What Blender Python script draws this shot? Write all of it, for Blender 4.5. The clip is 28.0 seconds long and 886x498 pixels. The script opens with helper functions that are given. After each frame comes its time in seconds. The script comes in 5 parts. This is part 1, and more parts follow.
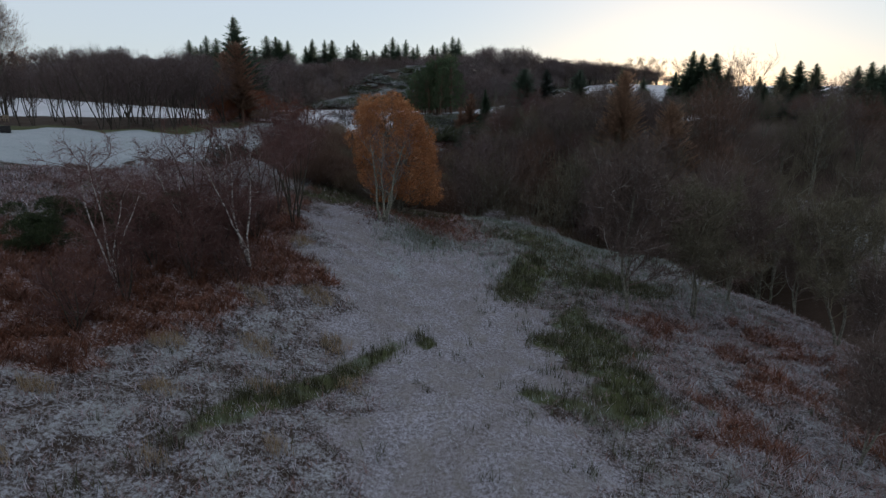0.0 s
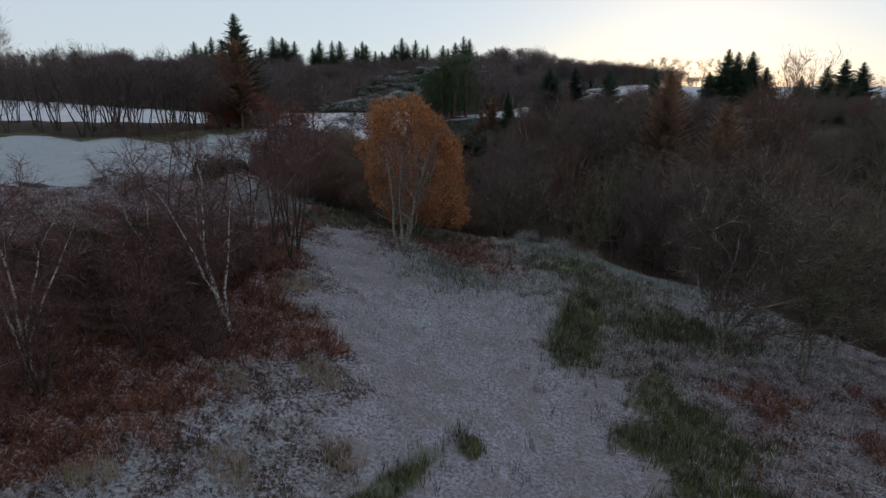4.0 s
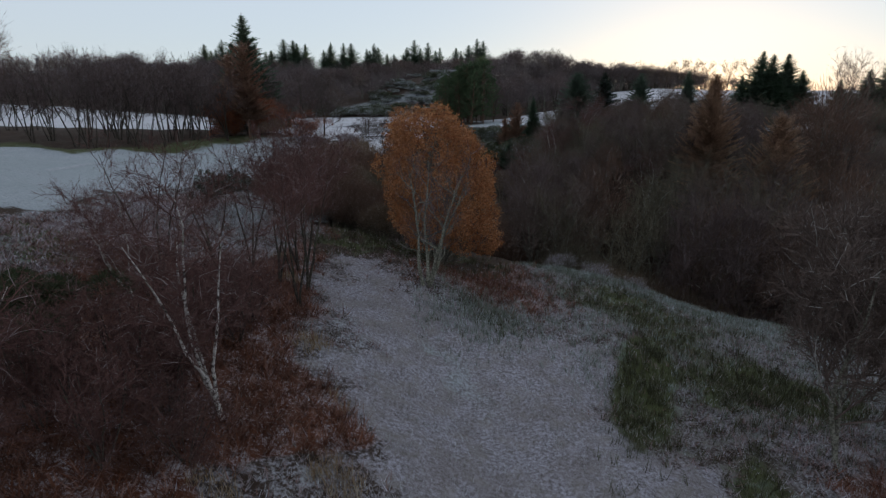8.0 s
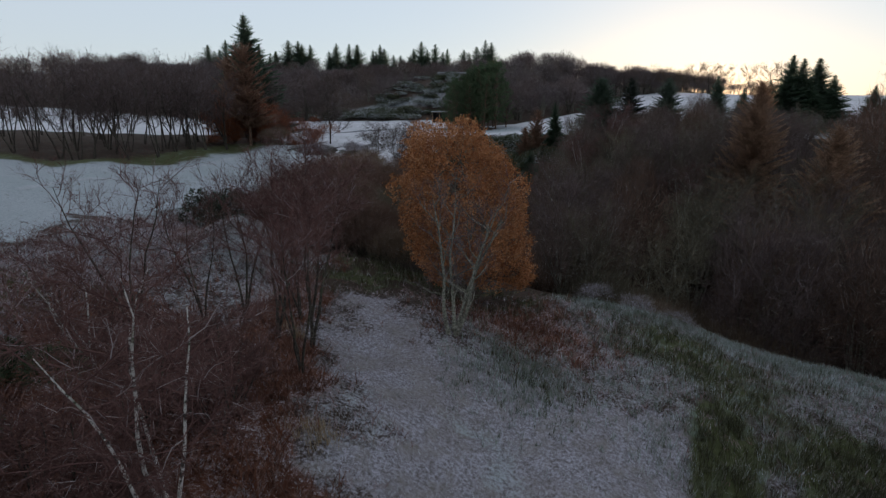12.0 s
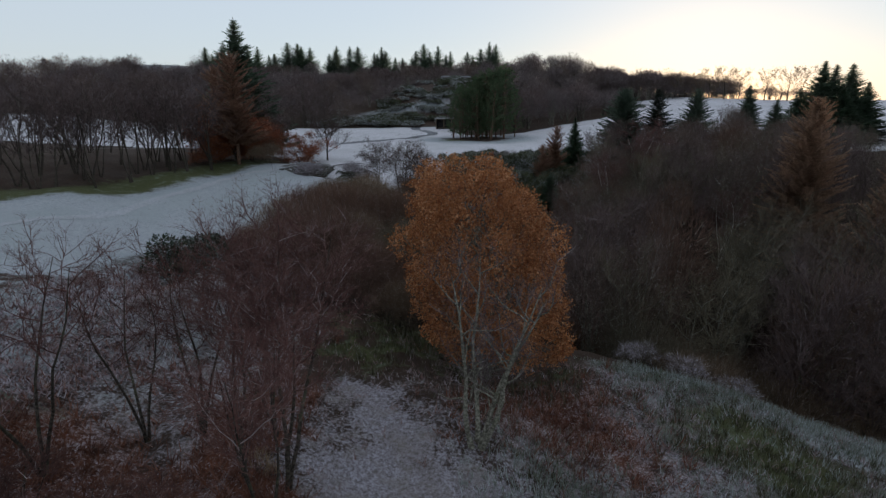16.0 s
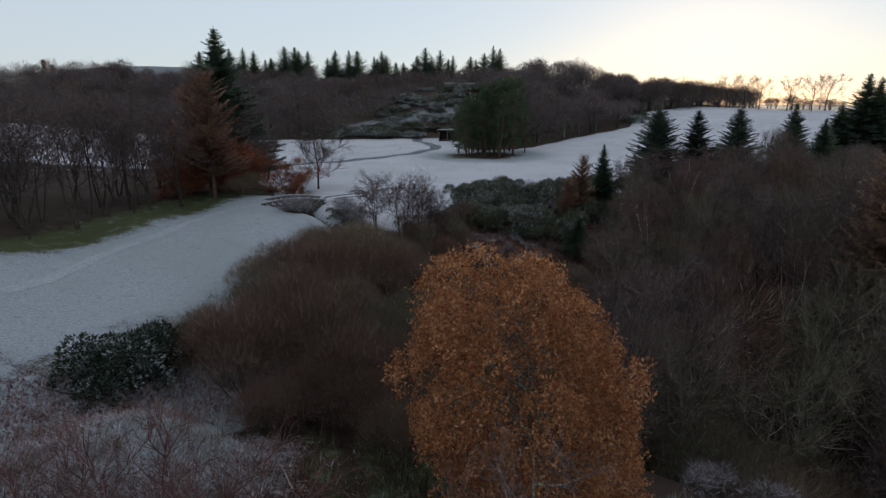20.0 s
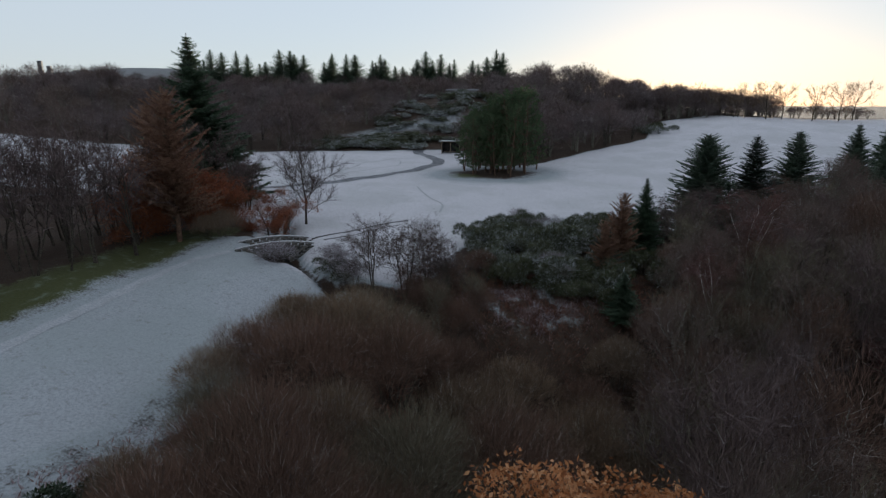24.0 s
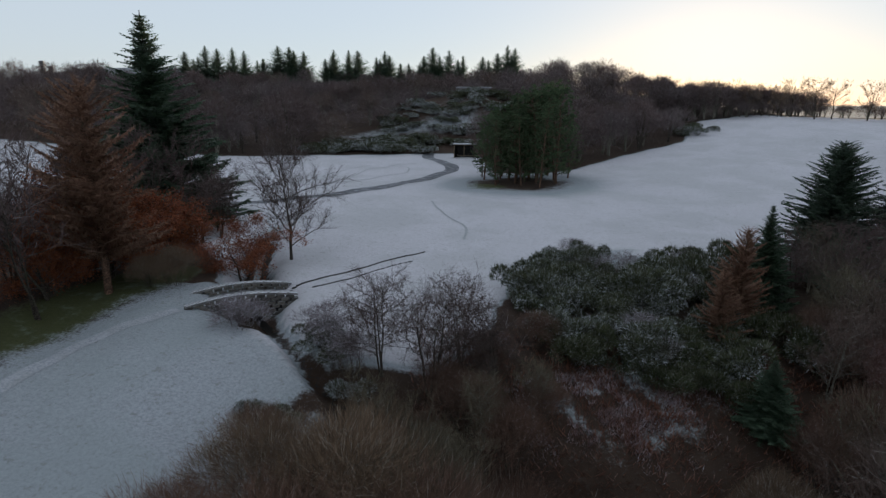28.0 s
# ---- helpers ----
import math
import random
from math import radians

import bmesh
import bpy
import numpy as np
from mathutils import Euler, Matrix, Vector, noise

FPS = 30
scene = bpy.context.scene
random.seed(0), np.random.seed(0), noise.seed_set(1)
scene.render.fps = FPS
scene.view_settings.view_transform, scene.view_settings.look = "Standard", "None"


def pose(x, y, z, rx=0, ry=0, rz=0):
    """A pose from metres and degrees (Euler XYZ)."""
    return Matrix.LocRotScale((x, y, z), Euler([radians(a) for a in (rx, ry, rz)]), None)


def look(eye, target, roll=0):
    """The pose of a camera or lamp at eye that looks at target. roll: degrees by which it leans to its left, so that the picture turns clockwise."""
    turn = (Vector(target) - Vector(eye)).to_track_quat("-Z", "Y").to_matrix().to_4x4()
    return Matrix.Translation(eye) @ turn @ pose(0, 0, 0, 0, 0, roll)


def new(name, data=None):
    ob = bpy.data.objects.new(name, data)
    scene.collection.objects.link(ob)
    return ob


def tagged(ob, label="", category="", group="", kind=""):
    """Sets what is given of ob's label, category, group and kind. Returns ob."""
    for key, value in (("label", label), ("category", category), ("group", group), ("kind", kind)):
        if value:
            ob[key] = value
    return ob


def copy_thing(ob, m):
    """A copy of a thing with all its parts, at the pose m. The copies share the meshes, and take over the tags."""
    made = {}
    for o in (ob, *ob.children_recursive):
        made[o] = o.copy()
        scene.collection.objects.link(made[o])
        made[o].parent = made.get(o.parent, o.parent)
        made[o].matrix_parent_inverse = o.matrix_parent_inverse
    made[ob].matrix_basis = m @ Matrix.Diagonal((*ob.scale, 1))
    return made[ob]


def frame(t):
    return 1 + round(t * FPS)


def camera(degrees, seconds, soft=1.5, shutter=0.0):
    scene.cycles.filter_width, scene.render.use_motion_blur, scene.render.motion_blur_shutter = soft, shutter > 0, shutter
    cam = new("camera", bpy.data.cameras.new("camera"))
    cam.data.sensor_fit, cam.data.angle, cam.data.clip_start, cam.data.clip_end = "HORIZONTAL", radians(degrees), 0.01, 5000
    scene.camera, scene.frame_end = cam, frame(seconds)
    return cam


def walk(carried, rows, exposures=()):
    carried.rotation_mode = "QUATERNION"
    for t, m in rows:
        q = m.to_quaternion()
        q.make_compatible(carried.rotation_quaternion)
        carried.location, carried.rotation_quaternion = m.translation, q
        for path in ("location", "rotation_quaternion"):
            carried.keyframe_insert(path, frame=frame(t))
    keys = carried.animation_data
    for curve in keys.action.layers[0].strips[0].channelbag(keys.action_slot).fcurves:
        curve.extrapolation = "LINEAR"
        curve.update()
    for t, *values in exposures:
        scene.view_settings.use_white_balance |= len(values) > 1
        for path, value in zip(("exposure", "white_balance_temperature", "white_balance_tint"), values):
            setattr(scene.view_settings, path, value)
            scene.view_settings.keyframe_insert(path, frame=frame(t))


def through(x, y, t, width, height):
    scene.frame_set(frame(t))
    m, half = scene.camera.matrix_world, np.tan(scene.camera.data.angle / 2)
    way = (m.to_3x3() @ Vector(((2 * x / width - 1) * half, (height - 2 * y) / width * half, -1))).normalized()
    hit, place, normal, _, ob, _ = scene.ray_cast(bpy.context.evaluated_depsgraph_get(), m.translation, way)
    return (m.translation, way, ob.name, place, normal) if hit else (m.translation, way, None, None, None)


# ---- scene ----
cam = camera(77.5, 28.0, soft=1.35)
EXPOSURE, KELVIN, TINT = 1.65, 6210, 12
METRES, EYE, TILT, LEAN, TURN = 65.0, 12.0, -14.5, 0.0, 0.0
ROWS = [
    (0.0, 0.0, 0.0, 0.0, 0.0, 0.0, -0.0),
    (0.5, -0.0026, 0.0212, 0.0054, 0.07, -0.0, 0.01),
    (1.0, -0.0054, 0.0429, 0.0107, 0.15, -0.0, 0.05),
    (1.5, -0.008, 0.061, 0.0159, 0.26, 0.01, 0.06),
    (2.0, -0.0114, 0.0789, 0.0211, 0.35, 0.06, 0.03),
    (2.5, -0.0148, 0.094, 0.0252, 0.45, 0.09, 0.0),
    (3.0, -0.019, 0.1088, 0.0297, 0.55, 0.1, -0.02),
    (3.5, -0.0229, 0.1208, 0.0342, 0.64, 0.13, -0.06),
    (5.5, -0.0368, 0.1649, 0.0518, 1.08, 0.23, -0.13),
    (6.0, -0.04, 0.1761, 0.0561, 1.21, 0.24, -0.19),
    (6.5, -0.0425, 0.1862, 0.0599, 1.37, 0.3, -0.2),
    (7.0, -0.0456, 0.1972, 0.0639, 1.49, 0.34, -0.26),
    (7.5, -0.048, 0.2071, 0.0673, 1.6, 0.39, -0.29),
    (8.0, -0.0508, 0.2178, 0.071, 1.69, 0.4, -0.33),
    (8.5, -0.0536, 0.2272, 0.0744, 1.74, 0.4, -0.34),
    (9.0, -0.0567, 0.2375, 0.0781, 1.82, 0.42, -0.39),
    (9.5, -0.0593, 0.247, 0.0818, 1.86, 0.46, -0.44),
    (10.0, -0.0623, 0.2574, 0.0865, 1.92, 0.45, -0.47),
    (10.5, -0.0656, 0.2674, 0.0907, 1.94, 0.45, -0.52),
    (11.0, -0.0687, 0.2778, 0.0957, 2.0, 0.44, -0.56),
    (11.5, -0.0719, 0.2886, 0.1002, 2.04, 0.46, -0.63),
    (12.0, -0.075, 0.3011, 0.1057, 2.05, 0.49, -0.69),
    (12.5, -0.0775, 0.3132, 0.1113, 2.1, 0.52, -0.76),
    (14.5, -0.0851, 0.363, 0.1393, 2.2, 0.48, -0.65),
    (15.0, -0.087, 0.3782, 0.1463, 2.19, 0.49, -0.64),
    (15.5, -0.0892, 0.3919, 0.1533, 2.2, 0.49, -0.62),
    (16.0, -0.0917, 0.4076, 0.1616, 2.21, 0.5, -0.64),
    (16.5, -0.0942, 0.4225, 0.1702, 2.2, 0.51, -0.69),
    (17.0, -0.0969, 0.4393, 0.18, 2.21, 0.53, -0.67),
    (17.5, -0.0989, 0.4564, 0.1892, 2.2, 0.56, -0.72),
    (18.0, -0.1008, 0.4748, 0.1993, 2.22, 0.55, -0.72),
    (18.5, -0.1028, 0.492, 0.2085, 2.22, 0.56, -0.76),
    (19.0, -0.1047, 0.5104, 0.2185, 2.22, 0.57, -0.73),
    (19.5, -0.1068, 0.5274, 0.2276, 2.23, 0.58, -0.71),
    (20.0, -0.1092, 0.5457, 0.2373, 2.25, 0.59, -0.74),
    (20.5, -0.1118, 0.5627, 0.2463, 2.23, 0.6, -0.76),
    (21.0, -0.1143, 0.5817, 0.2561, 2.22, 0.61, -0.75),
    (21.5, -0.1166, 0.5994, 0.2653, 2.22, 0.61, -0.72),
    (23.5, -0.1284, 0.6705, 0.3015, 2.11, 0.71, -0.75),
    (24.0, -0.1318, 0.6917, 0.3099, 2.11, 0.69, -0.75),
    (24.5, -0.1353, 0.7143, 0.3169, 2.13, 0.7, -0.76),
    (25.0, -0.1398, 0.7405, 0.3242, 2.17, 0.69, -0.78),
    (25.5, -0.1443, 0.7663, 0.3308, 2.24, 0.68, -0.77),
    (26.0, -0.1496, 0.7948, 0.3381, 2.3, 0.67, -0.77),
    (26.5, -0.1547, 0.8218, 0.3448, 2.36, 0.68, -0.78),
    (27.0, -0.1606, 0.8508, 0.3519, 2.37, 0.68, -0.78),
    (27.5, -0.1661, 0.8782, 0.3584, 2.41, 0.68, -0.78),
    (28.0, -0.172, 0.9074, 0.3652, 2.45, 0.67, -0.77),
]
walk(cam, [(t, pose(0, 0, EYE, TILT, LEAN, TURN) @ pose(METRES * x, METRES * y, METRES * z, 90 + pitch, roll, yaw)) for t, x, y, z, yaw, pitch, roll in ROWS], [(0.0, EXPOSURE, KELVIN, TINT), (28.0, EXPOSURE, KELVIN, TINT)])

# ---- world, sun and exposure ----
SUN_TURN, SUN_UP = 22.5, 3.5
world = bpy.data.worlds.new("dusk_sky")
scene.world = world
world.use_nodes = True
wn = world.node_tree
sky = wn.nodes.new("ShaderNodeTexSky")
sky.sky_type, sky.sun_disc = "NISHITA", False
sky.sun_elevation, sky.sun_rotation = radians(SUN_UP), radians(SUN_TURN)
sky.altitude, sky.air_density, sky.dust_density, sky.ozone_density = 100, 1.0, 0.55, 2.5
clear, haze, both = wn.nodes["Background"], wn.nodes.new("ShaderNodeBackground"), wn.nodes.new("ShaderNodeAddShader")
wn.links.new(sky.outputs[0], clear.inputs[0])
clear.inputs[1].default_value = 0.0195
# light scattered many times by the winter haze: even over the whole sky
haze.inputs[0].default_value, haze.inputs[1].default_value = (0.87, 0.94, 0.995, 1.0), 0.191
wn.links.new(clear.outputs[0], both.inputs[0])
wn.links.new(haze.outputs[0], both.inputs[1])
wn.links.new(both.outputs[0], wn.nodes["World Output"].inputs[0])
sun_data = bpy.data.lights.new("sun", "SUN")
sun_data.energy, sun_data.angle, sun_data.color = 2.0, radians(0.6), (1.0, 0.78, 0.5)
sun = new("sun", sun_data)
sun_way = Vector((math.sin(radians(SUN_TURN)) * math.cos(radians(SUN_UP)), math.cos(radians(SUN_TURN)) * math.cos(radians(SUN_UP)), math.sin(radians(SUN_UP))))
sun.matrix_world = look(sun_way * 400, (0, 0, 0))


# ---- materials ----
class Nodes:
    """A short way to write node materials."""

    def __init__(self, name, rough=0.8, metal=0.0, spec=0.3):
        self.mat = bpy.data.materials.new(name)
        self.mat.use_nodes = True
        self.tree = self.mat.node_tree
        self.bsdf = self.tree.nodes["Principled BSDF"]
        self.bsdf.inputs["Roughness"].default_value = rough
        self.bsdf.inputs["Metallic"].default_value = metal
        self.bsdf.inputs["Specular IOR Level"].default_value = spec
        self.coords = self.tree.nodes.new("ShaderNodeTexCoord")

    def put(self, socket, value):
        if hasattr(value, "is_output"):
            self.tree.links.new(value, socket)
        elif isinstance(value, tuple) and len(value) == 3:
            socket.default_value = (*value, 1.0)
        else:
            socket.default_value = value

    def noise(self, scale, detail=4.0, rough=0.6, place="Object"):
        n = self.tree.nodes.new("ShaderNodeTexNoise")
        n.inputs["Scale"].default_value, n.inputs["Detail"].default_value, n.inputs["Roughness"].default_value = scale, detail, rough
        self.tree.links.new(self.coords.outputs[place], n.inputs["Vector"])
        return n.outputs["Fac"]

    def voronoi(self, scale, place="Object"):
        n = self.tree.nodes.new("ShaderNodeTexVoronoi")
        n.inputs["Scale"].default_value = scale
        self.tree.links.new(self.coords.outputs[place], n.inputs["Vector"])
        return n.outputs["Distance"]

    def span(self, value, a, b, lo=0.0, hi=1.0):
        n = self.tree.nodes.new("ShaderNodeMapRange")
        n.interpolation_type = "SMOOTHSTEP"
        for i, v in enumerate((value, a, b, lo, hi)):
            self.put(n.inputs[i], v)
        return n.outputs[0]

    def math(self, kind, a, b=0.0):
        n = self.tree.nodes.new("ShaderNodeMath")
        n.operation = kind
        self.put(n.inputs[0], a), self.put(n.inputs[1], b)
        return n.outputs[0]

    def mix(self, fac, a, b):
        n = self.tree.nodes.new("ShaderNodeMix")
        n.data_type = "RGBA"
        self.put(n.inputs[0], fac), self.put(n.inputs[6], a), self.put(n.inputs[7], b)
        return n.outputs[2]

    def island(self):
        return self.tree.nodes.new("ShaderNodeNewGeometry").outputs["Random Per Island"]

    def single(self):
        return self.tree.nodes.new("ShaderNodeObjectInfo").outputs["Random"]

    def upward(self):
        g, s = self.tree.nodes.new("ShaderNodeNewGeometry"), self.tree.nodes.new("ShaderNodeSeparateXYZ")
        self.tree.links.new(g.outputs["Normal"], s.inputs[0])
        return s.outputs[2]

    def done(self, colour, bump=None, strength=0.4, distance=0.05, through=0.0):
        self.put(self.bsdf.inputs["Base Color"], colour)
        if bump is not None:
            b = self.tree.nodes.new("ShaderNodeBump")
            b.inputs["Strength"].default_value, b.inputs["Distance"].default_value = strength, distance
            self.put(b.inputs["Height"], bump)
            self.tree.links.new(b.outputs[0], self.bsdf.inputs["Normal"])
        if through:
            t, m = self.tree.nodes.new("ShaderNodeBsdfTranslucent"), self.tree.nodes.new("ShaderNodeMixShader")
            self.put(t.inputs["Color"], colour)
            m.inputs[0].default_value = through
            out = self.tree.nodes["Material Output"]
            self.tree.links.new(self.bsdf.outputs[0], m.inputs[1])
            self.tree.links.new(t.outputs[0], m.inputs[2])
            self.tree.links.new(m.outputs[0], out.inputs[0])
        return self.mat


def ground_material():
    n = Nodes("frosty_ground", 0.9, spec=0.15)
    att = n.tree.nodes.new("ShaderNodeAttribute")
    att.attribute_name = "cover"
    sep = n.tree.nodes.new("ShaderNodeSeparateColor")
    n.tree.links.new(att.outputs["Color"], sep.inputs[0])
    snow, green, rust, bare = sep.outputs[0], sep.outputs[1], sep.outputs[2], att.outputs["Alpha"]
    big, mid, fine, grit = n.noise(0.12, 5), n.noise(0.9, 6, 0.65), n.noise(7.0, 5, 0.7), n.noise(34.0, 3, 0.7)
    speck = n.math("ADD", n.math("MULTIPLY", fine, 0.55), n.math("MULTIPLY", grit, 0.45))
    litter = n.mix(mid, (0.022, 0.015, 0.012), (0.070, 0.046, 0.032))
    litter = n.mix(n.span(speck, 0.56, 0.7), litter, (0.20, 0.20, 0.21))
    sward = n.mix(fine, (0.030, 0.036, 0.014), (0.100, 0.108, 0.046))
    sward = n.mix(n.span(mid, 0.5, 0.75, 0.0, 0.7), sward, (0.17, 0.21, 0.17))
    fern = n.mix(fine, (0.050, 0.019, 0.011), (0.16, 0.060, 0.030))
    fern = n.mix(n.span(n.math("ADD", speck, n.math("MULTIPLY", mid, 0.35)), 0.66, 0.80), fern, (0.40, 0.37, 0.40))
    thick = n.span(snow, 0.72, 1.0)
    white = n.mix(n.span(speck, 0.30, 0.62), n.mix(thick, (0.19, 0.212, 0.215), (0.38, 0.375, 0.395)), n.mix(thick, (0.37, 0.40, 0.435), (0.60, 0.595, 0.635)))
    white = n.mix(n.span(big, 0.42, 0.62, 0.0, 0.45), white, n.mix(thick, (0.27, 0.315, 0.32), (0.40, 0.41, 0.42)))
    white = n.mix(n.span(n.math("ADD", mid, n.math("MULTIPLY", fine, 0.4)), 0.86, 0.98, 0.0, 0.55), white, (0.20, 0.21, 0.17))
    white = n.mix(n.span(n.noise(2.4, 5, 0.7), 0.56, 0.68, 0.0, 0.45), white, (0.17, 0.18, 0.155))
    earth = n.mix(n.span(speck, 0.40, 0.60), (0.105, 0.090, 0.090), (0.37, 0.36, 0.41))
    earth = n.mix(n.span(n.noise(0.42, 6, 0.65), 0.44, 0.62, 0.0, 0.4), earth, (0.15, 0.125, 0.115))
    earth = n.mix(n.span(mid, 0.46, 0.64, 0.0, 0.5), earth, (0.20, 0.18, 0.165))
    wobble = n.math("MULTIPLY", n.math("SUBTRACT", n.math("ADD", mid, fine), 1.0), 0.9)

    def edge(mask):
        return n.span(n.math("ADD", mask, wobble), 0.35, 0.65)

    colour = n.mix(edge(bare), litter, earth)
    colour = n.mix(edge(rust), colour, fern)
    colour = n.mix(edge(green), colour, sward)
    colour = n.mix(n.span(n.math("ADD", snow, n.math("MULTIPLY", wobble, 0.6)), 0.35, 0.65), colour, white)
    return n.done(colour, n.math("ADD", mid, n.math("MULTIPLY", speck, 0.6)), 0.7, 0.16)


def bark_material(name, dark, light, scale=9.0, lo=0.4, hi=0.62):
    n = Nodes(name, 0.85, spec=0.2)
    v = n.noise(scale, 5, 0.65)
    colour = n.mix(n.span(v, lo, hi), dark, light)
    colour = n.mix(n.span(n.noise(1.3, 3), 0.5, 0.75, 0.0, 0.5), colour, (0.10, 0.115, 0.06))
    return n.done(colour, v, 0.6, 0.03)


def twig_material(name, a, b, frost=(0.35, 0.33, 0.33), share=0.12):
    n = Nodes(name, 0.8, spec=0.15)
    r = n.island()
    colour = n.mix(r, a, b)
    colour = n.mix(n.math("MULTIPLY", n.single(), 0.5), colour, tuple(0.7 * p + 0.3 * q for p, q in zip(a, (0.05, 0.045, 0.04))))
    colour = n.mix(n.span(r, 1.0 - share, 1.0 - 0.6 * share), colour, frost)
    return n.done(colour)


def leaf_material(name, a, b, c, through=0.25, frost=0.0, fleck=1.6):
    n = Nodes(name, 0.7, spec=0.25)
    r = n.island()
    colour = n.mix(n.span(r, 0.0, 0.6), a, b)
    colour = n.mix(n.span(r, 0.6, 1.0), colour, c)
    colour = n.mix(n.span(n.noise(0.6, 3), 0.42, 0.62, 0.0, 0.6), colour, a)
    if frost:
        up = n.math("ABSOLUTE", n.upward())
        colour = n.mix(n.math("MULTIPLY", n.span(up, 0.2, 0.7, 0.0, frost), n.span(n.math("ADD", n.noise(fleck, 6, 0.8), n.math("MULTIPLY", n.math("SUBTRACT", n.single(), 0.5), 0.16)), 0.50, 0.55)), colour, (0.56, 0.59, 0.63))
    return n.done(colour, through=through)


MAT = dict(
    ground=ground_material(),
    birch_bark=bark_material("birch_bark", (0.05, 0.04, 0.036), (0.48, 0.45, 0.42), 6.0, 0.40, 0.52),
    dark_bark=bark_material("dark_bark", (0.022, 0.018, 0.015), (0.085, 0.072, 0.058)),
    lichen_bark=bark_material("lichened_bark", (0.09, 0.086, 0.066), (0.29, 0.28, 0.23)),
    pale_bark=bark_material("pale_bark", (0.07, 0.062, 0.05), (0.24, 0.23, 0.19)),
    pine_bark=bark_material("pine_bark", (0.05, 0.03, 0.02), (0.17, 0.10, 0.07)),
    row_twig=twig_material("row_twigs", (0.078, 0.056, 0.054), (0.165, 0.120, 0.114), (0.22, 0.19, 0.19), 0.05),
    dim_twig=twig_material("sapling_twigs", (0.072, 0.036, 0.032), (0.155, 0.080, 0.070), (0.24, 0.20, 0.20), 0.06),
    red_twig=twig_material("birch_twigs", (0.085, 0.042, 0.038), (0.18, 0.095, 0.084), (0.28, 0.24, 0.24), 0.10),
    brown_twig=twig_material("bare_twigs", (0.088, 0.064, 0.055), (0.195, 0.142, 0.123), (0.32, 0.30, 0.28), 0.05),
    mauve_twig=twig_material("hill_twigs", (0.094, 0.074, 0.075), (0.190, 0.151, 0.150), (0.30, 0.27, 0.27), 0.07),
    grey_twig=twig_material("frosted_twigs", (0.060, 0.044, 0.040), (0.135, 0.100, 0.092), (0.34, 0.32, 0.33), 0.05),
    hazel_twig=twig_material("thicket_twigs", (0.106, 0.074, 0.050), (0.26, 0.180, 0.120), (0.36, 0.33, 0.29), 0.09),
    rust_leaf=leaf_material("rust_leaves", (0.14, 0.042, 0.020), (0.27, 0.085, 0.038), (0.34, 0.140, 0.062)),
    orange_leaf=leaf_material("orange_leaves", (0.235, 0.090, 0.036), (0.46, 0.200, 0.082), (0.60, 0.340, 0.175), 0.4),
    broom_leaf=leaf_material("dark_broom_sprays", (0.016, 0.026, 0.010), (0.036, 0.052, 0.020), (0.066, 0.080, 0.034), 0.15),
    madder_twig=twig_material("madder_twigs", (0.090, 0.054, 0.040), (0.20, 0.120, 0.088), (0.34, 0.30, 0.27), 0.06),
    rust_larch=leaf_material("rusty_larch_needles", (0.145, 0.080, 0.054), (0.25, 0.142, 0.096), (0.33, 0.21, 0.15), 0.3),
    larch_leaf=leaf_material("larch_needles", (0.21, 0.130, 0.086), (0.35, 0.220, 0.148), (0.45, 0.305, 0.212), 0.4),
    spruce_leaf=leaf_material("spruce_needles", (0.042, 0.072, 0.044), (0.080, 0.125, 0.078), (0.12, 0.165, 0.110), 0.4, 0.1),
    fir_leaf=leaf_material("frosted_fir_needles", (0.014, 0.025, 0.018), (0.028, 0.048, 0.034), (0.06, 0.084, 0.068), 0.1, 0.45),
    pine_leaf=leaf_material("pine_needles", (0.050, 0.082, 0.042), (0.095, 0.138, 0.070), (0.13, 0.175, 0.095), 0.5, 0.0),
    gorse_leaf=leaf_material("frosted_gorse", (0.026, 0.034, 0.013), (0.070, 0.080, 0.034), (0.20, 0.20, 0.17), 0.15, 0.95, 3.2),
    laurel_leaf=leaf_material("dark_shrub_leaves", (0.010, 0.020, 0.010), (0.026, 0.044, 0.020), (0.07, 0.09, 0.06), 0.1, 0.5),
    frost_grass=leaf_material("frosted_grass_blades", (0.20, 0.185, 0.16), (0.38, 0.385, 0.40), (0.58, 0.60, 0.66), 0.2),
    green_grass=leaf_material("green_rush_blades", (0.034, 0.031, 0.013), (0.070, 0.070, 0.028), (0.24, 0.25, 0.21), 0.2),
    tan_grass=leaf_material("dry_grass_blades", (0.20, 0.13, 0.07), (0.34, 0.25, 0.15), (0.46, 0.42, 0.37), 0.2),
    lilac_fern=leaf_material("frosted_bracken_fronds", (0.16, 0.085, 0.07), (0.31, 0.26, 0.275), (0.50, 0.48, 0.53), 0.2),
    frost_rush=leaf_material("frosted_rush_blades", (0.12, 0.14, 0.10), (0.28, 0.315, 0.29), (0.50, 0.535, 0.57), 0.2),
    olive_twig=twig_material("mossy_twigs", (0.078, 0.068, 0.048), (0.20, 0.172, 0.118), (0.28, 0.26, 0.22), 0.05),
    white_twig=twig_material("frost_white_twigs", (0.12, 0.096, 0.10), (0.29, 0.26, 0.28), (0.52, 0.51, 0.55), 0.22),
    fern=leaf_material("dead_bracken_fronds", (0.064, 0.024, 0.014), (0.17, 0.062, 0.032), (0.29, 0.18, 0.15), 0.2),
)


# ---- the lie of the land ----
def smooth(v, a, b):
    u = np.clip((np.asarray(v, float) - a) / (b - a), 0, 1)
    return u * u * (3 - 2 * u)


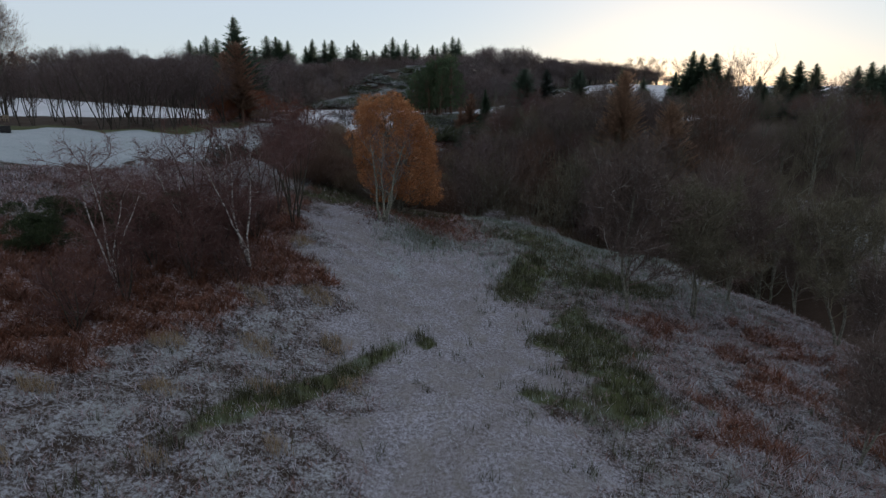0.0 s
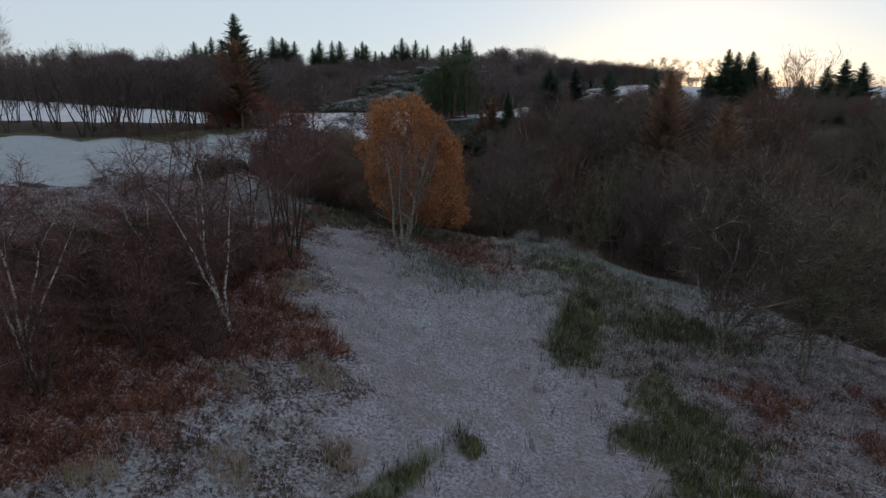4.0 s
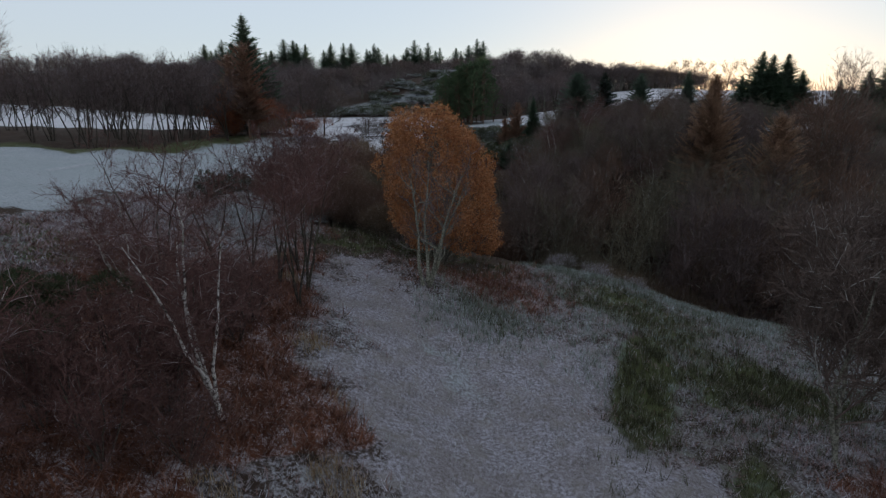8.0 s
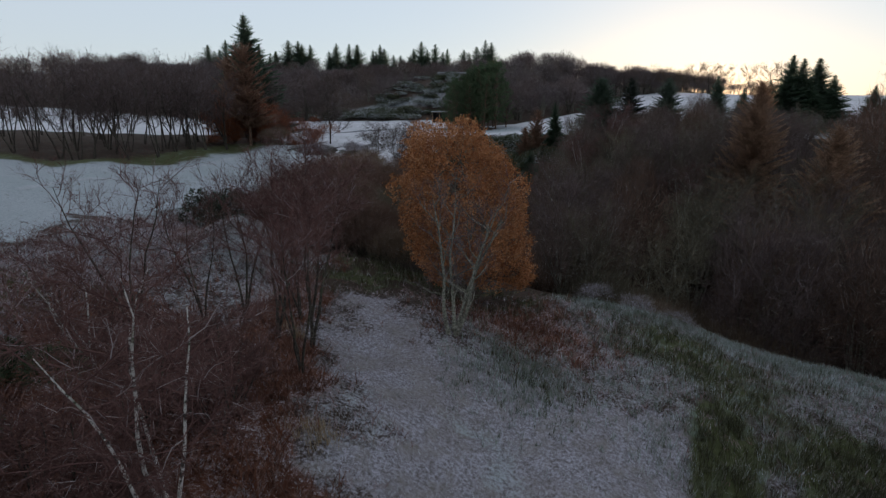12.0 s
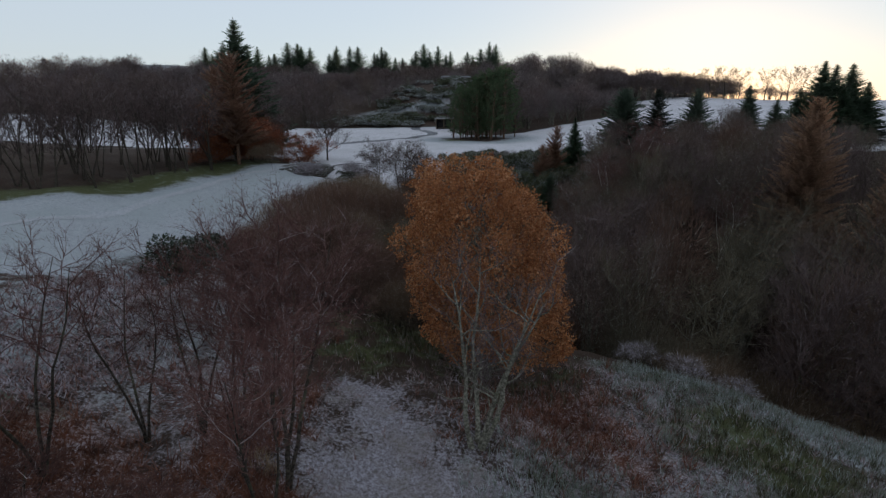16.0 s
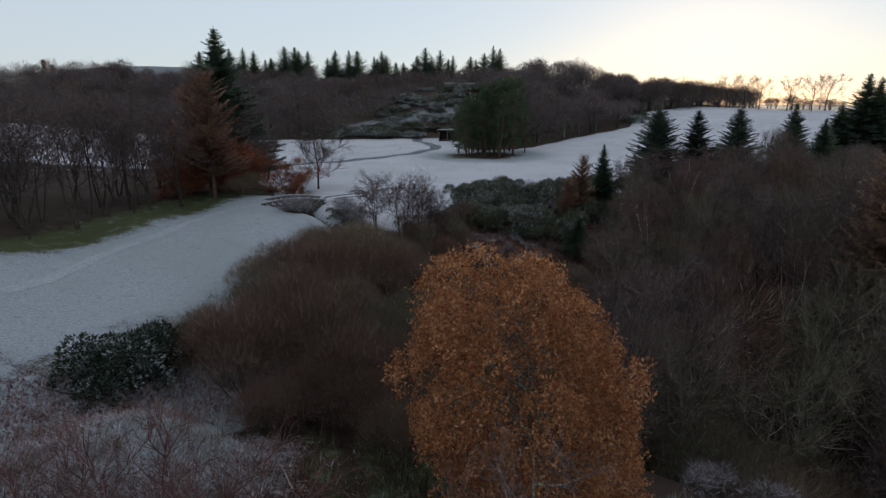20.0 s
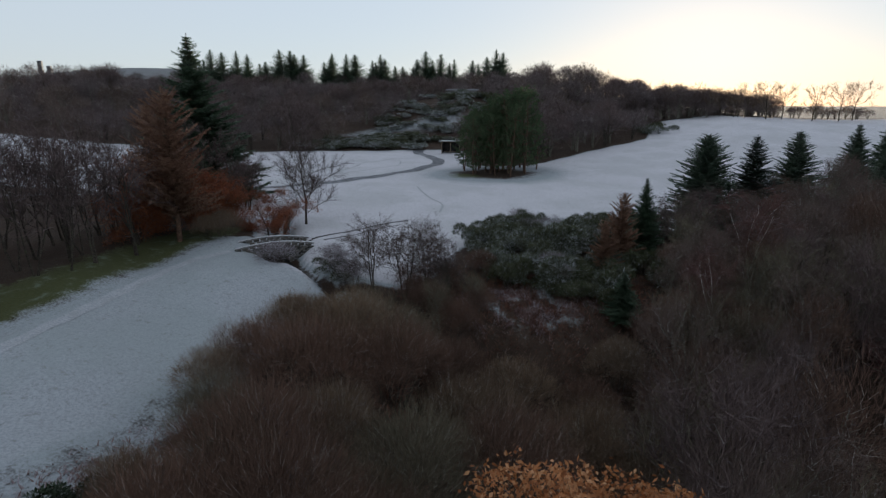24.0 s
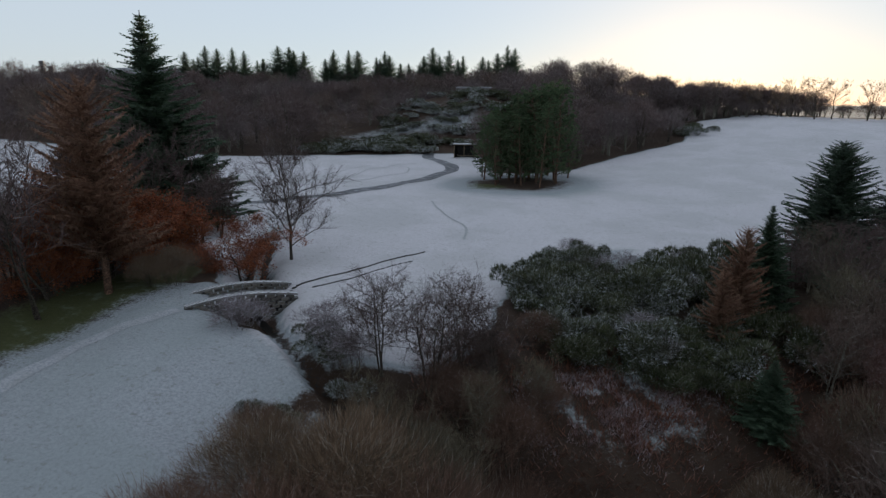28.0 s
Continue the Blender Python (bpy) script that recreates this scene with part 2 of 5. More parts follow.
def softplus(v, k=2.0):
    v = np.asarray(v, float)
    return k * np.logaddexp(0, v / k)


def bump(x, y, cx, cy, rx, ry, turn=0.0):
    c, s = math.cos(radians(turn)), math.sin(radians(turn))
    u, v = (x - cx) * c + (y - cy) * s, (y - cy) * c - (x - cx) * s
    return np.exp(-((u / rx) ** 2 + (v / ry) ** 2))


# the burn: from above the bridge down into the ravine (x, y, half width, depth)
BURN = [(-32, 122, 1.2, 0.8), (-29.5, 110, 1.5, 1.5), (-27, 102, 1.3, 1.5), (-25.1, 96.5, 2.3, 1.5), (-24.2, 95.0, 2.0, 1.4), (-22.6, 93.4, 1.0, 1.2), (-20.6, 91, 0.7, 1.2), (-18.8, 89, 0.8, 1.4),
        (-15.5, 86.5, 1.2, 1.8), (-9, 81.5, 4.0, 3.2), (0, 76, 7.0, 5.5),
        (14, 73, 9.0, 8.0), (33, 66, 9.5, 9.0), (45, 45, 12.0, 9.0), (50, 15, 12.0, 9.0), (56, -30, 12.0, 9.0)]


def burn_cut(x, y):
    best, cut = np.full(np.shape(x), 1e9), np.zeros(np.shape(x))
    for (x0, y0, w0, d0), (x1, y1, w1, d1) in zip(BURN, BURN[1:]):
        ex, ey = x1 - x0, y1 - y0
        u = np.clip(((x - x0) * ex + (y - y0) * ey) / (ex * ex + ey * ey), 0, 1)
        d = np.hypot(x - x0 - u * ex, y - y0 - u * ey)
        c = (d0 + u * (d1 - d0)) * np.exp(-(d / (w0 + u * (w1 - w0))) ** 3)
        cut = np.maximum(cut, c)
    return cut


def height(x, y):
    x, y = np.asarray(x, float), np.asarray(y, float)
    knoll = -0.5 + 0.30 * softplus(-x - 5) - 0.15 * softplus(x - 3) + 0.17 * softplus(x - 30, 4)
    knoll = np.where(x < 0, -softplus(9.2 - knoll, 1.0) + 9.2, knoll)
    field = 8.8 + 0.02 * (y - 100) + 0.05 * np.clip(-22 - x, -14, 30) * smooth(y, 130, 90)
    field = field + 0.12 * softplus(np.minimum(x, 62) + 5, 4) * smooth(y, 115, 205)
    z = knoll + (field - knoll) * smooth(y, 66, 98)
    z = z + 2.9 * bump(x, y, -18.8, 55.5, 3.7, 3.4)
    z = z + 1.5 * smooth(x, -1, -9) * smooth(x, -19, -12) * smooth(y, 24, 34) * smooth(y, 67, 56) + 0.9 * bump(x, y, -4.5, 50, 3.5, 4.5)
    z = z + 0.5 * bump(x, y, 3, 60, 8, 3.5)
    z = z - 0.6 * bump(x, y, 5.6, 37.5, 3.0, 6.0)
    z = z + 1.0 * bump(x, y, 1, 49, 8, 13)
    z = z + 0.8 * bump(x, y, 2, 104, 9, 7)
    z = z + 0.03 * softplus(-x - 75, 6) * smooth(y, 120, 200) * smooth(x, -400, -200)
    fade = smooth(x, 95, 15)
    z = z + 14 * smooth(y + 0.12 * np.abs(x + 20), 188, 300) * fade
    z = z + 10.0 * bump(x, y, -12, 228, 26, 20)
    z = z + 54 * bump(x, y, -560, 1050, 330, 260)
    z = z - 22 * smooth(y, 212, 380) * smooth(x - 0.35 * (y - 200), 55, 95)
    z = z - burn_cut(x, y)
    rough = 0.16 * (np.sin(0.61 * x + 0.35 * y) + np.sin(0.23 * x - 0.57 * y + 1.3)) + 0.07 * np.sin(1.7 * x + 0.9 * y) * np.sin(1.3 * y - 0.6 * x)
    return z + rough * (1 - 0.6 * smooth(y, 85, 100))


# ---- mesh tools ----
class Bits:
    """Gathers corners and faces for one mesh."""

    def __init__(self):
        self.points, self.tris, self.quads, self.count = [], [], [], 0

    def add(self, points, tris=(), quads=()):
        points = np.asarray(points, float).reshape(-1, 3)
        if len(tris):
            self.tris.append(np.asarray(tris, int).reshape(-1, 3) + self.count)
        if len(quads):
            self.quads.append(np.asarray(quads, int).reshape(-1, 4) + self.count)
        self.points.append(points)
        self.count += len(points)

    def loose(self, corners):
        """Loose triangles (n, 3, 3)."""
        corners = np.asarray(corners, float)
        self.add(corners.reshape(-1, 3), np.arange(len(corners) * 3).reshape(-1, 3))

    def tube(self, points, radii, sides):
        points, radii = np.asarray(points, float), np.asarray(radii, float)
        way = np.gradient(points, axis=0)
        way /= np.linalg.norm(way, axis=1)[:, None] + 1e-9
        side = np.cross(way, np.where(np.abs(way[:, 2:]) > 0.9, (1.0, 0, 0), (0, 0, 1.0)))
        side /= np.linalg.norm(side, axis=1)[:, None] + 1e-9
        other = np.cross(way, side)
        a = np.arange(sides) * 2 * np.pi / sides
        rings = points[:, None] + radii[:, None, None] * (np.cos(a)[None, :, None] * side[:, None] + np.sin(a)[None, :, None] * other[:, None])
        i, j = np.meshgrid(np.arange(len(points) - 1), np.arange(sides), indexing="ij")
        k = (j + 1) % sides
        self.add(rings.reshape(-1, 3), quads=np.stack([i * sides + j, i * sides + k, (i + 1) * sides + k, (i + 1) * sides + j], -1).reshape(-1, 4))

    def mesh(self, name, material, soft=False):
        me = bpy.data.meshes.new(name)
        pts = np.concatenate(self.points) if self.points else np.zeros((0, 3))
        tris = np.concatenate(self.tris) if self.tris else np.zeros((0, 3), int)
        quads = np.concatenate(self.quads) if self.quads else np.zeros((0, 4), int)
        me.vertices.add(len(pts))
        me.vertices.foreach_set("co", pts.astype(np.float32).ravel())
        me.loops.add(tris.size + quads.size)
        me.loops.foreach_set("vertex_index", np.concatenate([tris.ravel(), quads.ravel()]).astype(np.int32))
        me.polygons.add(len(tris) + len(quads))
        starts = np.concatenate([np.arange(len(tris)) * 3, tris.size + np.arange(len(quads)) * 4])
        me.polygons.foreach_set("loop_start", starts.astype(np.int32))
        me.update(calc_edges=True)
        if soft:
            me.polygons.foreach_set("use_smooth", np.ones(len(me.polygons), bool))
        me.materials.append(material)
        return me


def part(name, bits, material, parent, label="", soft=False):
    ob = new(name, bits.mesh(name, material, soft))
    ob.parent = parent
    return tagged(ob, label)


def unit(v):
    return v / (np.linalg.norm(v, axis=-1, keepdims=True) + 1e-9)


def limb(rng, p, d, length, steps, wander, lift):
    """A wandering line from p along d."""
    pts, d = [np.array(p, float)], unit(np.array(d, float))
    for _ in range(steps):
        d = unit(d + rng.normal(0, wander, 3) + np.array([0, 0, lift]))
        pts.append(pts[-1] + d * length / steps)
    return np.array(pts)


def along(line, u):
    """Places on a line at the shares u of it, and its way there."""
    f = np.clip(u, 0, 0.999) * (len(line) - 1)
    i = f.astype(int)
    a, b = line[i], line[i + 1]
    return a + (b - a) * (f - i)[:, None], unit(b - a)


def sprigs(rng, bits, base, way, length, width, spread, lift, forks=2):
    """Thin tapered twigs from places base, each with side shoots. Gives back where they end and which way they point."""
    n = len(base)
    d = unit(way + rng.normal(0, spread, (n, 3)) + np.array([0, 0, lift]))
    ln = length * rng.uniform(0.5, 1.25, (n, 1))
    tip = base + d * ln
    side = unit(np.cross(d, rng.normal(0, 1, (n, 3)))) * width
    tris = [np.stack([base - side, base + side, tip], 1)]
    for _ in range(forks):
        at = base + (tip - base) * rng.uniform(0.15, 0.8, (n, 1))
        e = unit(d + rng.normal(0, 0.55, (n, 3)) + np.array([0, 0, lift]))
        s2 = unit(np.cross(e, rng.normal(0, 1, (n, 3)))) * width * 0.75
        tris.append(np.stack([at - s2, at + s2, at + e * ln * rng.uniform(0.4, 0.8, (n, 1))], 1))
    bits.loose(np.concatenate(tris))
    return tip, d


def bare_crown(rng, h, spread, stems, clear, limbs, branches, twigs, lean, lift, girth, twig, width, droop=0.0, flat=0.6, stalks=True, dark_limbs=False, aim=None, wander=0.09):
    """Trunk with limbs, and the fine crown, of a leafless tree of height h."""
    woods, fine, tips = [], Bits(), []
    for s in range(stems):
        wood = Bits()
        woods.append(wood)
        a = rng.uniform(0, 2 * np.pi) + s * 2.4 if aim is None else rng.uniform(-aim, aim)
        tilt = lean * rng.uniform(0.5, 1.2)
        hh = h * (rng.uniform(0.78, 1.0) if s else 0.96)
        base = np.array([np.cos(a), np.sin(a), 0]) * girth * (1.2 if stems > 1 else 0) + np.array([0, 0, -0.3])
        line = limb(rng, base, (np.cos(a) * tilt, np.sin(a) * tilt, 1), hh, 9, wander, 0.06)
        r = girth * np.linspace(1, 0.0, 10) ** 0.85 + 0.012
        r[0] *= 1.35
        wood.tube(line, r, 6)
        for k in range(limbs):
            u = clear + (0.97 - clear) * (k + rng.uniform(0, 0.8)) / limbs
            p, w = along(line, np.array([u]))
            b = k * 2.4 + rng.uniform(-0.5, 0.5)
            rise = rng.uniform(0.35, 1.0)
            shape = np.sqrt(max(0.06, 1 - ((u - clear) / (1 - clear) * 1.05 - (1 - flat)) ** 2))
            ln = spread * shape * rng.uniform(0.75, 1.1)
            d = unit(np.array([np.cos(b), np.sin(b), rise]))
            arm = limb(rng, p[0], d, ln, 5, 0.18, lift)
            (fine if dark_limbs else wood).tube(arm, (girth * 0.42 * (1 - u * 0.6)) * np.linspace(1, 0.15, 6) + 0.008, 4)
            q, qw = along(arm, 1 - 0.8 * rng.random(branches) ** 1.4)
            for j in range(branches):
                e = unit(qw[j] * 0.8 + rng.normal(0, 0.55, 3) + np.array([0, 0, 0.3]))
                sub = limb(rng, q[j], e, ln * rng.uniform(0.35, 0.6), 3, 0.22, lift - droop)
                if stalks:
                    fine.tube(sub, np.array([0.018, 0.013, 0.009, 0.004]) * (width / 0.008) ** 0.5, 3)
                n = max(2, twigs // 4)
                t, tw = along(sub, rng.uniform(0.15, 1.0, n))
                end, way = sprigs(rng, fine, t, tw, twig * 1.3, width * 1.2, 0.55, lift - droop, 0)
                base2 = np.repeat(t, 3, 0) + (np.repeat(end, 3, 0) - np.repeat(t, 3, 0)) * rng.uniform(0.3, 1.0, (3 * n, 1))
                tip, _ = sprigs(rng, fine, base2, np.repeat(way, 3, 0), twig * 0.7, width * 0.75, 0.6, lift - droop, 1)
                tips.append(tip)
    return woods, fine, np.concatenate(tips)


def dome_crown(rng, h, radius, stems, clear, lobes, sprays, twig, width, girth, lift=0.35, lean=0.1, deep=0.45, lump=0.5, spray_out=0.62, skirt=0.75):
    """Trunk with limbs, and a rounded crown of fine twigs in uneven lobes."""
    wood, fine = Bits(), Bits()
    mid = h * (1 + clear) / 2
    for s in range(stems):
        a = s * 2.4 + rng.uniform(0, 1)
        line = limb(rng, (0.1 * s * np.cos(a), 0.1 * s * np.sin(a), -0.3), (lean * np.cos(a), lean * np.sin(a), 1), h * rng.uniform(0.8, 0.92), 8, 0.06, 0.05)
        wood.tube(line, girth * np.linspace(1.2, 0.1, 9), 6)
    crowns = []
    for k in range(lobes):
        a, u = k * 2.4 + rng.uniform(-0.4, 0.4), (k + 0.5) / lobes
        reach = radius * spray_out * np.sqrt(u) * rng.uniform(0.8, 1.15)
        c = np.array([reach * np.cos(a), reach * np.sin(a), mid + (h - mid) * ((0.97 - 1.1 * lump) - skirt * u ** 1.3) * rng.uniform(0.7, 1.2)])
        crowns.append(c)
        p, _ = along(line, np.array([clear * 0.8 + 0.3 * rng.random()]))
        arm = np.stack([p[0], p[0] * 0.45 + c * 0.55 + rng.normal(0, 0.15, 3) - np.array([0, 0, 0.25]), c, c + unit(c - p[0]) * radius * 0.3])
        wood.tube(arm, girth * np.array([0.5, 0.34, 0.2, 0.06]), 4)
    crowns = np.array(crowns)
    which = rng.integers(0, lobes, sprays)
    d = unit(rng.normal(0, 1, (sprays, 3)) * np.array([1, 1, 0.8]) + np.array([0, 0, 0.25]))
    size = np.array([radius * lump, radius * lump, (h - mid) * 1.1 * lump])
    p = crowns[which] + d * size * rng.uniform(0.72, 1.25, lobes)[which][:, None] * rng.uniform(deep, 0.95, (sprays, 1))
    p[:, 2] = np.maximum(p[:, 2], h * clear * 0.6)
    tip, _ = sprigs(rng, fine, p, d, twig, width, 0.35, lift, 1)
    return wood, fine, tip


def leaves_at(rng, bits, places, size, each, scatter):
    """Folded leaf pairs round the places."""
    p = np.repeat(places, each, 0)
    p = p + rng.normal(0, scatter, p.shape)
    n = len(p)
    a = unit(rng.normal(0, 1, (n, 3))) * size * rng.uniform(0.6, 1.3, (n, 1))
    b = unit(np.cross(a, rng.normal(0, 1, (n, 3)))) * size * 0.6 * rng.uniform(0.7, 1.2, (n, 1))
    pts = np.stack([p - a, p + b, p + a, p - b], 1).reshape(-1, 3)
    bits.add(pts, quads=np.arange(4 * n).reshape(-1, 4))


def cone_tree(rng, h, radius, levels, per, droop, low, sprays, ragged=0.15, power=0.85, needle=0.3, slim=0.34):
    """Trunk and needle-clad whorls of a spruce, fir or larch."""
    wood, fine = Bits(), Bits()
    line = limb(rng, (0, 0, -0.3), (0, 0, 1), h + 0.3, 8, 0.012, 0.1)
    wood.tube(line, np.linspace(0.018 * h, 0.015, 9), 6)
    tris = []
    for k in range(levels):
        u = low + (0.985 - low) * (k + rng.uniform(-0.3, 0.3)) / levels
        u = min(max(u, low), 0.985)
        reach = radius * (1 - (u - low) / (1 - low)) ** power + 0.03
        for j in range(per):
            b = 2 * np.pi * (j + 0.5 * (k % 2)) / per + rng.uniform(-0.3, 0.3)
            ln = reach * rng.uniform(1 - 2 * ragged, 1 + ragged)
            p, _ = along(line, np.array([u]))
            arm = limb(rng, p[0], (np.cos(b), np.sin(b), 0.25 - droop * 0.6 + 0.5 * u), ln, 4, 0.08, -0.06 * droop + 0.05)
            wood.tube(arm, np.linspace(0.0024 * h, 0.005, 5), 3)
            m = max(3, int(sprays * ln / radius))
            q, w = along(arm, np.linspace(0.12, 0.98, m))
            for sgn in (-1, 1):
                side = unit(np.cross(w, (0, 0, 1.0))) * sgn
                out = unit(w * rng.uniform(0.4, 0.9, (m, 1)) + side * rng.uniform(0.5, 1.0, (m, 1)) + np.array([0, 0, -0.35 * droop]) + rng.normal(0, 0.15, (m, 3)))
                sz = needle * (0.55 + 0.6 * (1 - np.linspace(0, 1, m)))[:, None] * rng.uniform(0.7, 1.3, (m, 1)) * (0.28 + 0.85 * ln / radius)
                wide = unit(w + rng.normal(0, 0.25, (m, 3))) * sz * slim
                tris.append(np.stack([q - wide, q + wide, q + out * sz * 1.7], 1))
                drop = unit(out * 0.4 + np.array([0, 0, -1.0]) + rng.normal(0, 0.3, (m, 3)))
                tris.append(np.stack([q - wide * 0.8, q + wide * 0.8, q + drop * sz * 0.9], 1))
    fine.loose(np.concatenate(tris))
    return wood, fine


def pine_tree(rng, h, radius):
    """A bare-stemmed pine with needle clumps in its upper half."""
    wood, fine = Bits(), Bits()
    line = limb(rng, (0, 0, -0.3), (0, 0, 1), h, 9, 0.05, 0.05)
    wood.tube(line, np.linspace(0.2, 0.03, 10), 6)
    clumps = []
    for k in range(40):
        u = 0.12 + 0.87 * (k + rng.uniform(0, 0.9)) / 40
        p, _ = along(line, np.array([u]))
        b = k * 2.4 + rng.uniform(-0.4, 0.4)
        ln = radius * rng.uniform(0.6, 1.1) * (0.8 + 0.5 * np.sin(np.pi * min(1, (u - 0.15) / 0.85))) * (1.25 - u * 0.6)
        arm = limb(rng, p[0], (np.cos(b), np.sin(b), 0.15 + 0.4 * u), ln, 4, 0.12, 0.05)
        wood.tube(arm, np.linspace(0.05, 0.012, 5), 4)
        q, _ = along(arm, rng.uniform(0.35, 1.0, 11))
        clumps.append(q + rng.normal(0, 0.22, q.shape))
    c = np.repeat(np.concatenate(clumps), 13, 0)
    d = unit(rng.normal(0, 1, c.shape) * np.array([1, 1, 0.6]) + np.array([0, 0, 0.35])) * rng.uniform(0.25, 0.5, (len(c), 1))
    side = unit(np.cross(d, rng.normal(0, 1, c.shape))) * 0.055
    fine.loose(np.stack([c - side, c + side, c + d], 1))
    return wood, fine


def shrub(rng, h, radius, sprays, size, stems=9, slim=0.32):
    """A low evergreen shrub: short stems and a shell of spiky sprays in uneven lobes."""
    wood, fine = Bits(), Bits()
    for k in range(stems):
        b = k * 2.4
        arm = limb(rng, (0, 0, -0.1), (np.cos(b) * 0.7, np.sin(b) * 0.7, 1), h * 0.8, 4, 0.15, 0.0)
        wood.tube(arm, np.linspace(0.04, 0.01, 5), 4)
    lobes = 9
    c = np.stack([rng.normal(0, 0.42, lobes) * radius, rng.normal(0, 0.42, lobes) * radius, h * rng.uniform(0.15, 0.68, lobes)], 1)
    which = rng.integers(0, lobes, sprays)
    d = unit(rng.normal(0, 1, (sprays, 3)))
    d[:, 2] = np.abs(d[:, 2]) * 1.2 - 0.25
    d = unit(d)
    p = c[which] + d * np.array([radius * 0.44, radius * 0.44, h * 0.36]) * rng.uniform(0.55, 1.05, (sprays, 1)) ** 0.5
    p[:, 2] = np.maximum(p[:, 2], 0.02)
    out = unit(d + rng.normal(0, 0.5, d.shape) + np.array([0, 0, 0.3])) * size * rng.uniform(0.6, 1.3, (sprays, 1))
    side = unit(np.cross(out, rng.normal(0, 1, d.shape))) * size * slim
    fine.loose(np.stack([p - side, p + side, p + out], 1))
    return wood, fine


# ---- kinds of plants: builders of a thing with its parts ----
def make_bare(name, seed, bark, twigmat, label, **shape):
    rng = np.random.default_rng(seed)
    woods, fine, _ = bare_crown(rng, **shape)
    top = tagged(new(name), label, "tree")
    for wood in woods:
        part("trunk", wood, MAT[bark], top, soft=True)
    part("crown", fine, MAT[twigmat], top)
    return top


def make_dome(name, seed, bark, twigmat, label, **shape):
    wood, fine, _ = dome_crown(np.random.default_rng(seed), **shape)
    top = tagged(new(name), label, "tree")
    part("trunk", wood, MAT[bark], top, soft=True)
    part("crown", fine, MAT[twigmat], top)
    return top


def make_autumn(name, seed, label):
    """A broad many-limbed tree: stems that fork upwards, and leaf clumps of uneven size with gaps between them."""
    rng = np.random.default_rng(seed)
    wood, fine, foliage = Bits(), Bits(), Bits()
    lines = []
    for s in range(5):
        a = s * 2.513 + rng.uniform(-0.3, 0.3)
        line = limb(rng, (0.18 * np.cos(a), 0.18 * np.sin(a), -0.3), (0.34 * np.cos(a), 0.34 * np.sin(a), 1), rng.uniform(8.4, 10.0), 9, 0.07, 0.05)
        wood.tube(line, 0.15 * np.linspace(1.15, 0.1, 10), 6)
        lines.append(line)
    for k in range(96):
        u, a = (k + 0.5) / 96, k * 2.39996 + rng.uniform(-0.25, 0.25)
        z = 2.6 + 10.0 * u + rng.uniform(-0.3, 0.3)
        wide = 5.0 * np.sqrt(max(0.02, 1 - abs((z - 6.6) / 6.5) ** 2.1))
        c = np.array([wide * np.cos(a), wide * np.sin(a), z]) * np.array([0.86, 0.86, 1]) * np.array([rng.uniform(0.72, 1.06)] * 2 + [1.0])
        c[0] += 0.21 * (6.6 - z)
        size = rng.uniform(0.6, 1.25)
        p, _ = along(lines[k % 5], np.array([np.clip((z - 3.0) / 10.0, 0.08, 0.92)]))
        arm = np.stack([p[0], p[0] * 0.5 + c * 0.5 + rng.normal(0, 0.2, 3) + np.array([0, 0, -0.3]), c, c + unit(c - p[0]) * size * 0.7])
        wood.tube(arm, 0.05 * np.array([1.0, 0.7, 0.4, 0.12]), 4)
        n = int(92 * size ** 2)
        d = unit(rng.normal(0, 1, (n, 3)) + 0.5 * unit(c - np.array([0, 0, 6.0])))
        q = c + d * np.array([1.0, 1.0, 0.8]) * size * rng.uniform(0.35, 1.0, (n, 1)) ** 0.6
        tip, _ = sprigs(rng, fine, q, d, 0.42, 0.006, 0.4, 0.1, 1)
        leaves_at(rng, foliage, tip, 0.080, 9, 0.12)
    top = tagged(new(name), label, "tree")
    part("trunk", wood, MAT["pale_bark"], top, soft=True)
    part("branchwork", fine, MAT["hazel_twig"], top)
    part("crown", foliage, MAT["orange_leaf"], top)
    return top


def make_leafy(name, seed, bark, twigmat, leaf, label, size, each, scatter, keep=1.0, **shape):
    rng = np.random.default_rng(seed)
    woods, fine, tips = bare_crown(rng, **shape)
    top = tagged(new(name), label, "tree")
    for wood in woods:
        part("trunk", wood, MAT[bark], top, soft=True)
    part("branchwork", fine, MAT[twigmat], top)
    foliage = Bits()
    leaves_at(rng, foliage, tips[rng.random(len(tips)) < keep], size, each, scatter)
    part("crown", foliage, MAT[leaf], top)
    return top


def make_cone(name, seed, bark, leaf, label, **shape):
    rng = np.random.default_rng(seed)
    wood, fine = cone_tree(rng, **shape)
    top = tagged(new(name), label, "tree")
    part("trunk", wood, MAT[bark], top, soft=True)
    part("crown", fine, MAT[leaf], top)
    return top


def make_pine(name, seed, label):
    wood, fine = pine_tree(np.random.default_rng(seed), 14.0, 3.2)
    top = tagged(new(name), label, "tree")
    part("trunk", wood, MAT["pine_bark"], top, soft=True)
    part("crown", fine, MAT["pine_leaf"], top)
    return top


def make_shrub(name, seed, leaf, label, **shape):
    wood, fine = shrub(np.random.default_rng(seed), **shape)
    top = tagged(new(name), label, "shrub")
    part("branchwork", wood, MAT["dark_bark"], top)
    part("foliage", fine, MAT[leaf], top)
    return top


